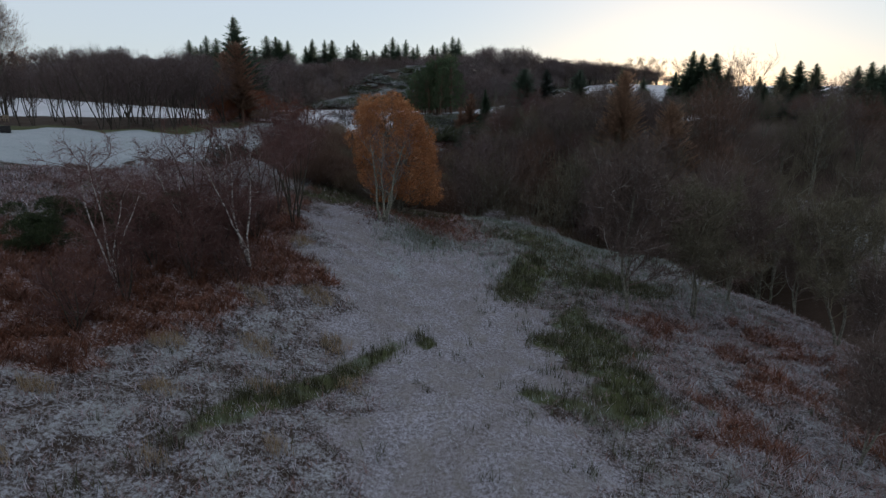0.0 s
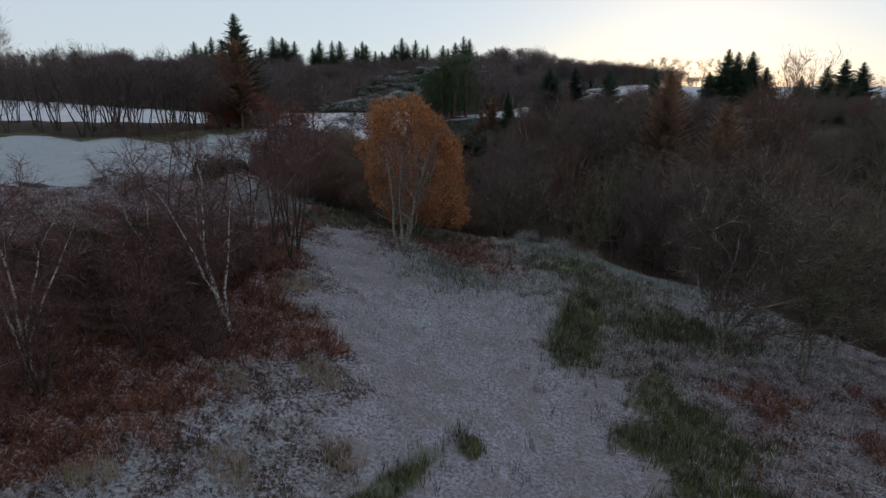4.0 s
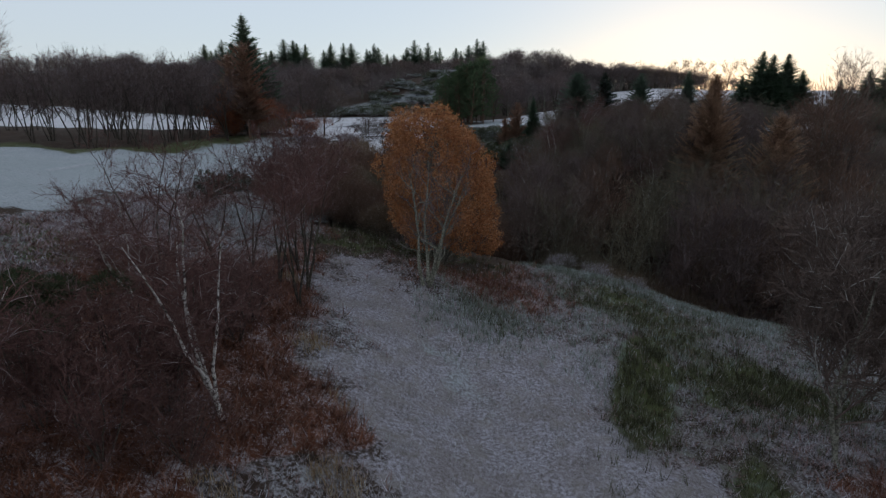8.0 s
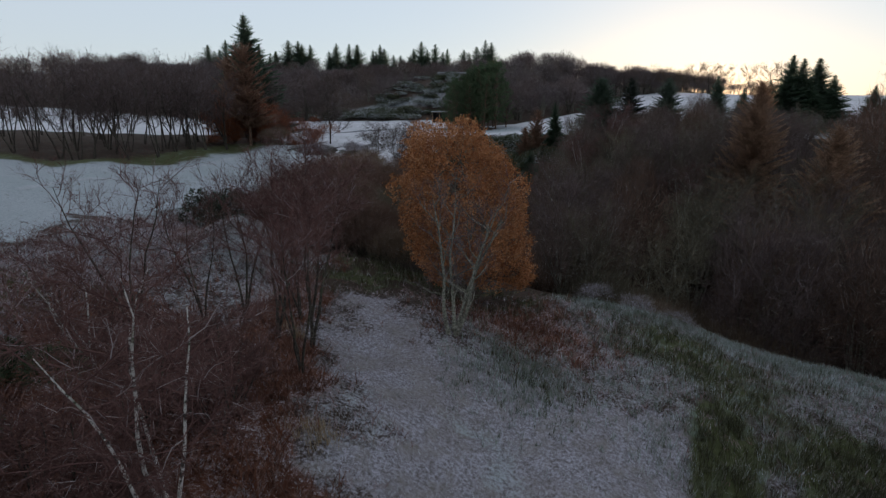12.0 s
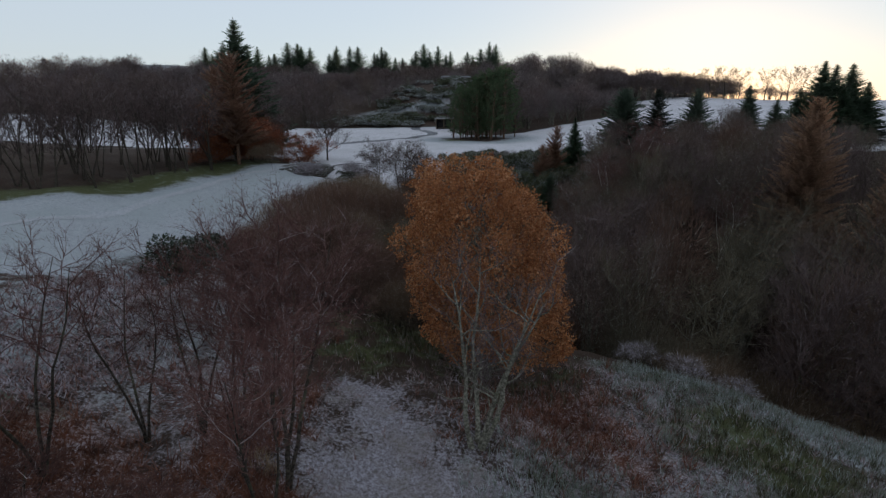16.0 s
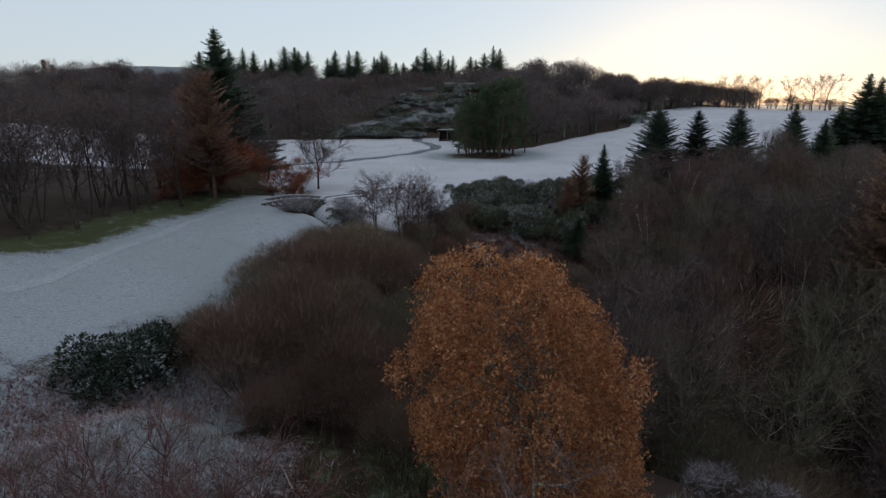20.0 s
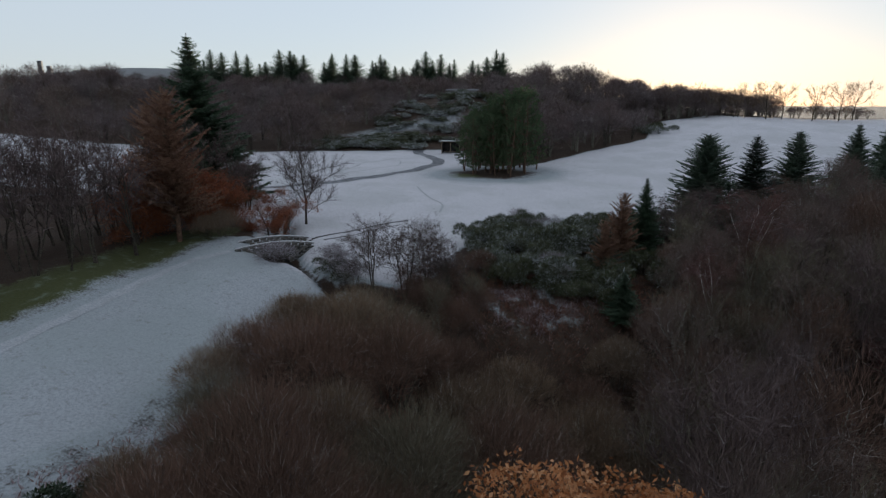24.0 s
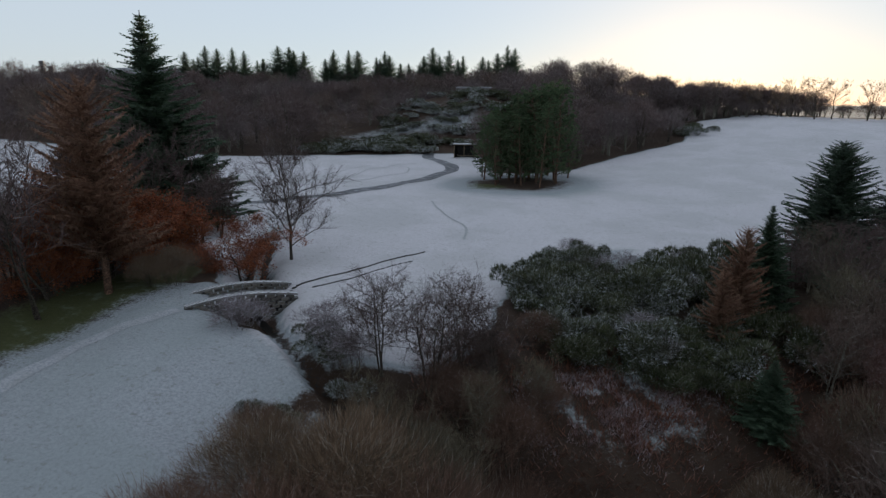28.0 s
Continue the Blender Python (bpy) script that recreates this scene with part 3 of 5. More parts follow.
KINDS = {
    # nominal heights: birch 9, alder 10, bare 9, row 11, wood 11, hazel 6, larch 13, spruce 12, fir 10, pine 14
    "birch": [lambda i=i: make_bare("birch_tree", 11 + i, "birch_bark", "red_twig", "leafless silver birch with white stems and red-brown twigs",
              h=9.0, spread=2.2, stems=4, clear=0.34, limbs=9, branches=8, twigs=30, lean=0.26, lift=0.04, girth=0.062, wander=0.13, twig=0.55, width=0.0075, droop=0.14, dark_limbs=True, aim=0.9) for i in range(3)],
    "alder": [lambda i=i: make_bare("alder_tree", 31 + i, "dark_bark", ("dim_twig", "red_twig")[i], "leafless young tree with grey stems and red-brown twig crown",
              h=10.0, spread=2.4, stems=3, clear=0.54, limbs=(8, 11)[i], branches=(6, 8)[i], twigs=(20, 34)[i], lean=0.13, lift=0.1, girth=0.075, twig=0.5, width=0.0075, dark_limbs=True) for i in range(2)],
    "bare": [lambda i=i: make_bare("bare_tree", 51 + i, ("pale_bark", "dark_bark", "pale_bark")[i], ("brown_twig", "row_twig", "olive_twig")[i], "leafless dark-brown tree with open spreading branches in the ravine",
             h=9.0, spread=3.1, stems=3, clear=0.2, limbs=11, branches=8, twigs=22, lean=0.24, lift=0.12, girth=0.085, twig=0.7, width=0.0085, dark_limbs=i == 1) for i in range(3)] +
            [lambda i=i: make_dome("bare_tree", 57 + i, "pale_bark", ("brown_twig", "madder_twig")[i], "leafless dark-brown tree with dense twiggy crown in the ravine",
             h=9.0, radius=3.3, stems=3, clear=0.15, lobes=12, sprays=3600, twig=0.9, width=0.012, girth=0.09, deep=0.55, lift=0.5) for i in range(2)],
    "slope": [lambda i=i: make_bare("slope_tree", 61 + i, "pale_bark", ("brown_twig", "olive_twig")[i], "leafless young brown tree with greenish stems among rusty bracken",
             h=9.0, spread=3.3, stems=2, clear=0.24, limbs=15, branches=10, twigs=60, lean=0.16, lift=0.1, girth=0.10, twig=0.55, width=0.014, dark_limbs=True) for i in range(2)],
    "broom": [lambda i=i: make_shrub("broom_bush", 341 + i, "broom_leaf", "dense dark green broom bush on the knoll", h=2.4, radius=2.1, sprays=6500, size=0.34, slim=0.06) for i in range(2)],
    "row": [lambda i=i: make_bare("row_tree", 71 + i, "dark_bark", "row_twig", "leafless slender tree with forked trunk on brown leaf litter",
            h=11.0, spread=3.2, stems=2, clear=0.34, limbs=8, branches=6, twigs=16, lean=0.2, lift=0.12, girth=0.10, twig=0.8, width=0.02) for i in range(4)],
    "wood": [lambda i=i: make_dome("hill_tree", 91 + i, "dark_bark" if i % 2 else "pale_bark", ("mauve_twig", "row_twig", "brown_twig", "mauve_twig", "row_twig")[i], "leafless mauve-brown tree of the wood on the hillside",
             h=11.0, radius=4.8, stems=3, clear=0.05, lobes=9, sprays=1150, twig=1.0, width=0.045, girth=0.14) for i in range(5)],
    "edge": [lambda i=i: make_bare("skyline_tree", 111 + i, "dark_bark", "hazel_twig", "leafless rounded tree standing on the skyline",
             h=9.0, spread=3.8, stems=1, clear=0.2, limbs=13, branches=6, twigs=16, lean=0.1, lift=0.06, girth=0.16, twig=0.8, width=0.03) for i in range(2)],
    "hazel": [lambda i=i: make_dome("thicket_bush", 131 + i, "dark_bark", ("hazel_twig", "olive_twig", "madder_twig")[i], "large leafless brown thicket bush with upright stems",
              h=6.0, radius=3.4, stems=12, clear=0.06, lobes=13, sprays=6000, twig=1.0, width=0.0085, girth=0.035, lift=0.9, lean=0.35, deep=0.6) for i in range(3)],
    "scrub": [lambda i=i: make_bare("birch_sapling", 151 + i, "dark_bark", "dim_twig", "leafless birch sapling with a haze of red-brown twigs",
              h=4.5, spread=1.5, stems=6, clear=0.15, limbs=6, branches=5, twigs=20, lean=0.3, lift=0.08, girth=0.022, twig=0.45, width=0.009, dark_limbs=True) for i in range(3)],
    "grey": [lambda i=i: make_bare("frosted_tree", 171 + i, "dark_bark", "grey_twig", "leafless pale frosted tree with spreading crown",
             h=7.0, spread=2.6, stems=3, clear=0.28, limbs=12, branches=8, twigs=40, lean=0.2, lift=0.02, droop=0.05, girth=0.07, twig=0.45, width=0.0065) for i in range(3)],
    "frostbush": [lambda i=i: make_dome("frosted_bush", 191 + i, "dark_bark", "white_twig", "low leafless bush whitened by frost beside the burn",
                  h=2.0, radius=1.5, stems=7, clear=0.05, lobes=6, sprays=1300, twig=0.4, width=0.008, girth=0.02, lift=0.3) for i in range(2)],
    "orange": [lambda: make_autumn("autumn_tree", 7, "tall broad tree with dense orange autumn leaves beside the path")],
    "lone": [lambda: make_bare("lone_tree", 187, "dark_bark", "grey_twig", "lone leafless tree with pale spreading twigs on the white field",
             h=8.0, spread=3.2, stems=1, clear=0.17, limbs=22, branches=11, twigs=44, lean=0.05, lift=0.09, girth=0.10, twig=0.55, width=0.0085)],
    "skycone": [lambda i=i: make_cone("hill_conifer", 265 + i, "dark_bark", "spruce_leaf", "dark green conifer standing above the leafless wood",
                h=12.0, radius=3.8, levels=58, per=10, droop=0.3, low=0.06, sprays=18, ragged=0.45, power=0.82, needle=0.32) for i in range(4)],
    "beech": [lambda i=i: make_leafy("rust_beech", 211 + i, "dark_bark", "mauve_twig", "rust_leaf", "beech holding dead rust-red leaves at the wood edge",
              h=7.0, spread=3.0, stems=2, clear=0.08, limbs=11, branches=7, twigs=12, lean=0.25, lift=0.02, girth=0.11, twig=0.5, width=0.012, size=0.08, each=13, scatter=0.28, dark_limbs=True) for i in range(2)],
    "larch": [lambda i=i: make_cone("larch_tree", 231 + i, "pine_bark", "larch_leaf", "larch with fading orange-brown needles",
              h=13.0, radius=3.1, levels=80, per=13, droop=0.2, low=0.10, sprays=34, ragged=0.45, power=0.55, needle=0.25, slim=0.22) for i in range(3)],
    "redlarch": [lambda i=i: make_cone("rusty_larch", 241 + i, "pine_bark", "rust_larch", "tall open larch with rusty brown needles above the bridge",
              h=13.0, radius=3.4, levels=46, per=6, droop=0.15, low=0.2, sprays=36, ragged=0.55, power=0.5, needle=0.32, slim=0.24) for i in range(2)],
    "bigcone": [lambda i=i: make_cone("broad_conifer", 261 + i, "dark_bark", "spruce_leaf", "broad dense dark green conifer beyond the ravine",
                h=12.0, radius=3.6, levels=64, per=14, droop=0.42, low=0.03, sprays=38, ragged=0.32, power=(0.5, 0.7)[i], needle=0.28) for i in range(2)],
    "stems": [lambda: make_bare("leafless_tree", 181, "lichen_bark", "mauve_twig", "leafless many-stemmed birch with pale lichened stems before the orange tree",
              h=8.6, spread=2.2, stems=4, clear=0.2, limbs=8, branches=7, twigs=16, lean=0.34, lift=0.12, girth=0.12, twig=0.5, width=0.006)],
    "spruce": [lambda i=i: make_cone("spruce_tree", 251 + i, "dark_bark", "spruce_leaf", "dark green spruce with a pointed top",
               h=12.0, radius=3.0, levels=64, per=12, droop=0.4, low=0.05, sprays=28, ragged=0.34, power=0.82, needle=0.33) for i in range(3)],
    "fir": [lambda i=i: make_cone("fir_tree", 271 + i, "dark_bark", "fir_leaf", "dark fir with frost on its tiered branches",
            h=10.0, radius=2.8, levels=58, per=13, droop=0.5, low=0.03, sprays=36, ragged=0.32, power=0.72, needle=0.24) for i in range(3)],
    "pine": [lambda i=i: make_pine("pine_tree", 291 + i, "tall green pine with bare reddish stem on the field") for i in range(3)],
    "gorse": [lambda i=i: make_shrub("gorse_bush", 311 + i, "gorse_leaf", "dark green gorse bush dusted with frost",
              h=1.7, radius=1.7, sprays=5600, size=0.30, slim=0.085) for i in range(4)],
    "whin": [lambda i=i: make_shrub("whin_bush", 321 + i, "gorse_leaf", "low dark whin bush whitened with frost below the wood",
             h=1.7, radius=1.7, sprays=1300, size=0.32, slim=0.2) for i in range(3)],
    "laurel": [lambda i=i: make_shrub("evergreen_shrub", 331 + i, "laurel_leaf", "dark evergreen shrub with frosted leaves at the fairway edge",
               h=2.6, radius=1.7, sprays=3200, size=0.17) for i in range(2)],
}
STOCK = {}
pick = np.random.default_rng(5)


def plant(kind, x, y, size=1.0, wide=1.0, turn=None, sink=0.05, group="", label="", variant=None, lean=(0, 0)):
    """Stands a plant of a kind on the ground."""
    i = int(pick.integers(len(KINDS[kind]))) if variant is None else variant
    turn = float(pick.uniform(0, 360)) if turn is None else turn
    m = pose(x, y, float(height(x, y)) - sink, lean[0], lean[1]) @ pose(0, 0, 0, 0, 0, turn) @ Matrix.Diagonal((size * wide, size * wide, size, 1))
    if (kind, i) not in STOCK:
        STOCK[kind, i] = ob = KINDS[kind][i]()
        ob.matrix_basis = m
    else:
        ob = copy_plant(STOCK[kind, i], m)
    return tagged(ob, label, "", group)


def copy_plant(source, m):
    keep = source.matrix_basis.copy()
    source.matrix_basis = Matrix.Identity(4)
    ob = copy_thing(source, m)
    source.matrix_basis = keep
    return ob


# ---- the ground: one sheet to the horizon ----
def lane(y, rows):
    rows = np.array(rows, float)
    return np.interp(y, rows[:, 0], rows[:, 1])


PATH_LEFT = [(10, -2), (20, -3.5), (29.5, -5.8), (36, -8), (46.7, -11), (53, -11.5), (62, -9)]
PATH_RIGHT = [(10, 5.5), (22, 5.6), (27, 5.8), (32, 6.0), (34.6, 7.2), (36.2, 4.0), (40, 4.6), (43.5, 5.6), (44.4, 2.5), (45.4, -4.0), (47, -6.2), (50, -8.3), (53, -9.6), (62, -9.5)]
RUST_EDGE = [(14, -16), (20.3, -14.4), (22.7, -12.0), (26.2, -11.0), (29.3, -8.8), (32.6, -6.8), (35, -8.4), (39, -10.0), (46, -12), (53, -13.5), (62, -13)]
FAIR_RIGHT = [(30, -36), (38, -33), (47, -31), (52, -29.2), (58, -29), (66, -26.5), (77, -23.5), (88, -18.5), (92, -20), (97, -24)]
FAIR_LEFT = [(-70, 76), (-50, 71), (-42, 70), (-37.4, 73.5), (-35, 81.8), (-33.8, 88), (-32.6, 93), (-31, 98)]
WOOD_EDGE = [(-400, 205), (-134, 199), (-67, 188), (-20, 193), (-9, 190), (-6, 160), (4, 158), (19, 173), (34, 184), (45, 206), (60, 210), (90, 208), (200, 230)]


def off_row(x, y):
    """Distance from the line where the row of trees meets the fairway."""
    best = np.full(np.shape(x), 1e9)
    for (x0, y0), (x1, y1) in zip(FAIR_LEFT, FAIR_LEFT[1:]):
        ex, ey = x1 - x0, y1 - y0
        u = np.clip(((x - x0) * ex + (y - y0) * ey) / (ex * ex + ey * ey), 0, 1)
        best = np.minimum(best, np.hypot(x - x0 - u * ex, y - y0 - u * ey))
    return best


def row_depth(x, y):
    """How far a place lies in under the row of trees (minus: out on the fairway)."""
    return off_row(x, y) * np.where(y > lane(x, FAIR_LEFT), 1.0, -1.0)


def inside(x, low, high, soft):
    return smooth(x, low - soft, low + soft) * smooth(x, high + soft, high - soft)


def fairway(x, y):
    """White mown ground: 1 on it, 0 off it."""
    near = smooth(x, lane(y, FAIR_RIGHT) + 0.8, lane(y, FAIR_RIGHT) - 0.8) * smooth(row_depth(x, y), 2.4, -2.8) * smooth(y, 38, 44)
    row_end = lane(x, [(-200, 150), (-100, 138), (-70, 127), (-46, 119), (-40, 116), (-31, 104), (-26, 95), (-20, 89.5), (-13, 89.5), (-10.6, 91.4), (-9, 96), (-7.6, 102), (-5, 107), (3, 108), (9, 107), (14, 103), (30, 108), (60, 122), (120, 140)])
    far = smooth(y, row_end - 1.2, row_end + 1.2) * smooth(y, lane(x, WOOD_EDGE) + 1.5, lane(x, WOOD_EDGE) - 1.5)
    burn_bank = smooth(burn_cut(x, y), 1.5, 0.7)
    return np.clip(0.78 * near + far * (1 - 0.95 * bump(x, y, -3.5, 147, 9, 8)), 0, 1) * burn_bank


def cover(x, y):
    """Shares of frost, green grass, bracken and bare earth."""
    x0, y0 = x, y
    calm = 1 - 0.85 * smooth(y, 60, 75)
    x, y = (x + calm * (0.9 * np.sin(0.83 * y + 0.4 * x) + 0.55 * np.sin(1.9 * y - 0.7 * x + 1.0) + 0.3 * np.sin(3.7 * y + 1.1 * x)),
            y + calm * (0.8 * np.sin(0.71 * x - 0.3 * y + 2.0) + 0.4 * np.sin(2.3 * x + 0.6 * y)))
    knoll = smooth(y, 66, 58) * smooth(x, -34, -24) * smooth(burn_cut(x, y), 3.0, 1.0)
    path = inside(x, lane(y, PATH_LEFT), lane(y, PATH_RIGHT), 1.6) * smooth(y, 57, 51)
    snow = fairway(x, y)
    patch = smooth(np.sin(1.1 * x + 0.6 * y) + np.sin(1.5 * y - 0.8 * x + 2.0) + np.sin(2.4 * x + 1.9 * y), -0.9, 0.9)
    scrub = smooth(y, 40, 48) * smooth(y, 76, 68) * inside(x, lane(y, FAIR_RIGHT) + 0.5, lane(y, FAIR_RIGHT) + 10, 1.0)
    snow = np.maximum(snow, 0.40 * knoll * (1 - 0.6 * path) * (1 - 0.35 * smooth(x, -10, -14) * smooth(y, 30, 36)))
    snow = np.maximum(snow, 0.78 * scrub)
    snow = np.maximum(snow, 0.56 * inside(x, lane(y, FAIR_RIGHT) - 1.0, lane(y, FAIR_RIGHT) + 2.6, 0.8) * smooth(y, 58, 64) * smooth(y, 90, 84))
    snow = np.maximum(snow, 0.42 * bump(x, y, -8, 19, 7, 7))
    snow = np.maximum(snow, 0.72 * bump(x, y, 15, 55.5, 13, 2.8, -16))
    snow = np.maximum(snow, 0.5 * smooth(x, 42, 50) * smooth(y, 90, 70))
    snow = np.maximum(snow, 0.42 * bump(x, y, -13, 218, 14, 22) + 0.5 * bump(x, y, -36, 211, 20, 5))
    snow = np.maximum(snow, 0.50 * bump(x, y, -4, 88, 6.5, 3.8) * patch + 0.9 * bump(x, y, 5, 107.6, 6.5, 4) + 0.42 * bump(x, y, 0, 98, 9, 9))
    snow = np.maximum(snow, 0.50 * bump(x, y, -3.2, 39.5, 2.2, 4.5, 20) + 0.45 * bump(x, y, -9.5, 40, 1.6, 9, 12))
    snow = np.maximum(snow, 0.50 * smooth(y, 600, 900))
    snow = np.maximum(snow, 0.80 * bump(x, y, -18.8, 55.0, 5.0, 4.2))
    green = 1.2 * bump(x0, y0, -5.9, 21.9, 6.4, 0.8, 57) + 1.4 * bump(x0, y0, -0.9, 27.7, 0.42, 0.8) + bump(x0, y0, 4.3, 22.6, 0.9, 0.7) + 1.4 * bump(x, y, 8.4, 28.6, 2.3, 6.6, -4) + 1.5 * bump(x0, y0, 6.0, 40.6, 1.3, 5.4, -20) + 1.5 * bump(x, y, 13.4, 42.0, 4.4, 2.6, 28)
    green = green + 0.55 * bump(x, y, 11, 47.5, 4, 4) + 0.55 * bump(x, y, 8, 52.5, 6, 2.6, -16) + 0.40 * bump(x, y, -1.9, 46.0, 2.4, 3.4) + 0.7 * bump(x, y, -9, 58, 3.5, 2.5) + 0.6 * bump(x, y, 10, 56, 7, 2.5, -15)
    green = green + 0.75 * bump(x, y, -23.6, 78.6, 1.2, 3.0, 25) + 0.35 * bump(x, y, -18.8, 55.5, 4.0, 3.4) + 0.8 * bump(x, y, -26, 44, 5, 4)
    row_side = row_depth(x, y)
    green = green + 0.9 * smooth(row_side, -3.0, 0.6) * smooth(row_side, 6.5, 2.0) * smooth(x, -28, -32) * smooth(y, 60, 70) + 1.3 * bump(x, y, -9.0, 144.5, 3.4, 2.8) + 0.5 * bump(x, y, 6, 150, 4, 5) + 0.7 * bump(x, y, -24, 106, 2.2, 1.6)
    rust = smooth(x, lane(y, RUST_EDGE) + 0.6, lane(y, RUST_EDGE) - 1.4) * smooth(y, 62, 54) * smooth(x + 0.4 * softplus(34 - y), -26, -20)
    patchy = smooth(np.sin(0.9 * x + 0.35 * y + 1.0) + np.sin(0.55 * y - 0.8 * x) + 0.5 * np.sin(1.9 * x + 1.3 * y), -0.3, 1.0)
    rust = rust + 0.68 * patchy * smooth(x, 10.5, 12.5) * smooth(y, 39, 35) * smooth(x, 30, 24) + 0.95 * bump(x, y, -1.0, 52.6, 4.4, 3.8) + 0.25 * scrub
    rust = rust + 0.5 * smooth(x, 40, 50) * smooth(y, 90, 70)
    snow = snow * (1 - 0.75 * np.clip(rust * knoll, 0, 1)) * (1 - 0.55 * np.clip(green, 0, 1) * (y < 66))
    heath = np.maximum(smooth(y, 43, 48) * smooth(x, -13, -16.5), smooth(y, 31, 36) * smooth(x, -22.5, -25.5)) * smooth(y, 68, 60) * smooth(x, lane(y, FAIR_RIGHT) - 1, lane(y, FAIR_RIGHT) + 1)
    rust = rust * (1 - 0.8 * heath)
    snow = np.maximum(snow, (0.28 + 0.16 * patch) * heath)
    snow = np.maximum(snow, 0.85 * bump(x, y, -18.8, 55.3, 4.6, 4.0))
    wooded = smooth(y, 50, 55) * smooth(y, 70, 64) * smooth(x, 3, -2) * smooth(x, -15.5, -13.5)
    path = np.maximum(path, 0.5 * knoll) * (1 - 0.6 * wooded)
    snow = snow * (1 - 0.45 * wooded)
    green = green + 0.45 * wooded * patch
    snow = np.where(x0 < 20, np.minimum(snow, 1 - 0.9 * bump(x0, y0, -5.9, 21.9, 6.2, 0.75, 57)), snow)
    tuft = np.sin(1.9 * x + 0.7 * y) + np.sin(0.8 * x - 1.7 * y + 2.0) + np.sin(2.6 * y + 1.1 * x + 0.5)
    green = green + 0.25 * smooth(tuft, 1.4, 2.4) * smooth(y, 30, 22) * inside(x, -12, 14, 2)
    return np.clip(np.stack([snow, green, rust, path], -1), 0, 1)


def spread_lines(lo, hi, step, grow, far_lo, far_hi):
    mid = list(np.arange(lo, hi, step))
    a, b, s = lo, mid[-1], step
    left, right = [], []
    while a > far_lo:
        s *= grow
        a -= s
        left.append(a)
    s = step
    while b < far_hi:
        s *= grow
        b += s
        right.append(b)
    return np.array(left[::-1] + mid + right)


gx, gy = spread_lines(-72, 84, 0.52, 1.06, -4200, 4200), spread_lines(8, 215, 0.52, 1.05, -600, 4600)
GX, GY = np.meshgrid(gx, gy)
sheet = Bits()
nx, ny = len(gx), len(gy)
ii, jj = np.meshgrid(np.arange(ny - 1), np.arange(nx - 1), indexing="ij")
sheet.add(np.stack([GX, GY, height(GX, GY)], -1).reshape(-1, 3), quads=np.stack([ii * nx + jj, ii * nx + jj + 1, (ii + 1) * nx + jj + 1, (ii + 1) * nx + jj], -1).reshape(-1, 4))
ground_mesh = sheet.mesh("ground", MAT["ground"], soft=True)
layer = ground_mesh.attributes.new("cover", "FLOAT_COLOR", "POINT")
layer.data.foreach_set("color", cover(GX, GY).reshape(-1, 4).astype(np.float32).ravel())
ground = tagged(new("ground", ground_mesh), "frost-covered rolling ground with grass, bracken and leaf litter", "ground", kind="structure")


def ribbon(name, line, width, lift, material, label, category, steps=14):
    """A strip laid on the ground along a line of places."""
    line = np.array(line, float)
    u = np.linspace(0, len(line) - 1, steps * (len(line) - 1) + 1)
    k = np.arange(len(line))
    xs, ys = np.interp(u, k, line[:, 0]), np.interp(u, k, line[:, 1])
    soft = np.ones(steps) / steps
    pad = steps // 2
    xs = np.convolve(np.pad(xs, pad, mode="edge"), soft, "same")[pad:-pad]
    ys = np.convolve(np.pad(ys, pad, mode="edge"), soft, "same")[pad:-pad]
    way = unit(np.stack([np.gradient(xs), np.gradient(ys)], -1))
    bits, across = Bits(), np.linspace(-0.5, 0.5, 5)
    px = xs[:, None] - way[:, 1:2] * across * width
    py = ys[:, None] + way[:, 0:1] * across * width
    bits.add(np.stack([px, py, height(px, py) + lift], -1).reshape(-1, 3), quads=[(5 * i + j, 5 * i + j + 1, 5 * i + j + 6, 5 * i + j + 5) for i in range(len(xs) - 1) for j in range(4)])
    return tagged(new(name, bits.mesh(name, material, soft=True)), label, category, kind="structure")


def tarmac():
    n = Nodes("frosted_tarmac", 0.75, spec=0.3)
    a, b = n.noise(1.2, 5), n.noise(18, 4, 0.7)
    colour = n.mix(n.span(b, 0.35, 0.65), (0.055, 0.058, 0.066), (0.13, 0.135, 0.15))
    return n.done(n.mix(n.span(a, 0.48, 0.66, 0.0, 0.7), colour, (0.38, 0.40, 0.44)), b, 0.4, 0.02)


def trodden():
    n = Nodes("trodden_frost", 0.8, spec=0.2)
    a, b = n.noise(0.8, 5), n.noise(9, 5, 0.7)
    colour = n.mix(n.span(b, 0.35, 0.62), (0.25, 0.27, 0.275), (0.42, 0.435, 0.46))
    return n.done(n.mix(n.span(a, 0.45, 0.65, 0.0, 0.4), colour, (0.27, 0.28, 0.27)), b, 0.5, 0.04)


def burn_water():
    n = Nodes("dark_burn_water", 0.3, spec=0.3)
    return n.done(n.mix(n.noise(2.0, 4), (0.008, 0.008, 0.008), (0.02, 0.018, 0.016)), n.noise(5.0, 3), 0.25, 0.03)


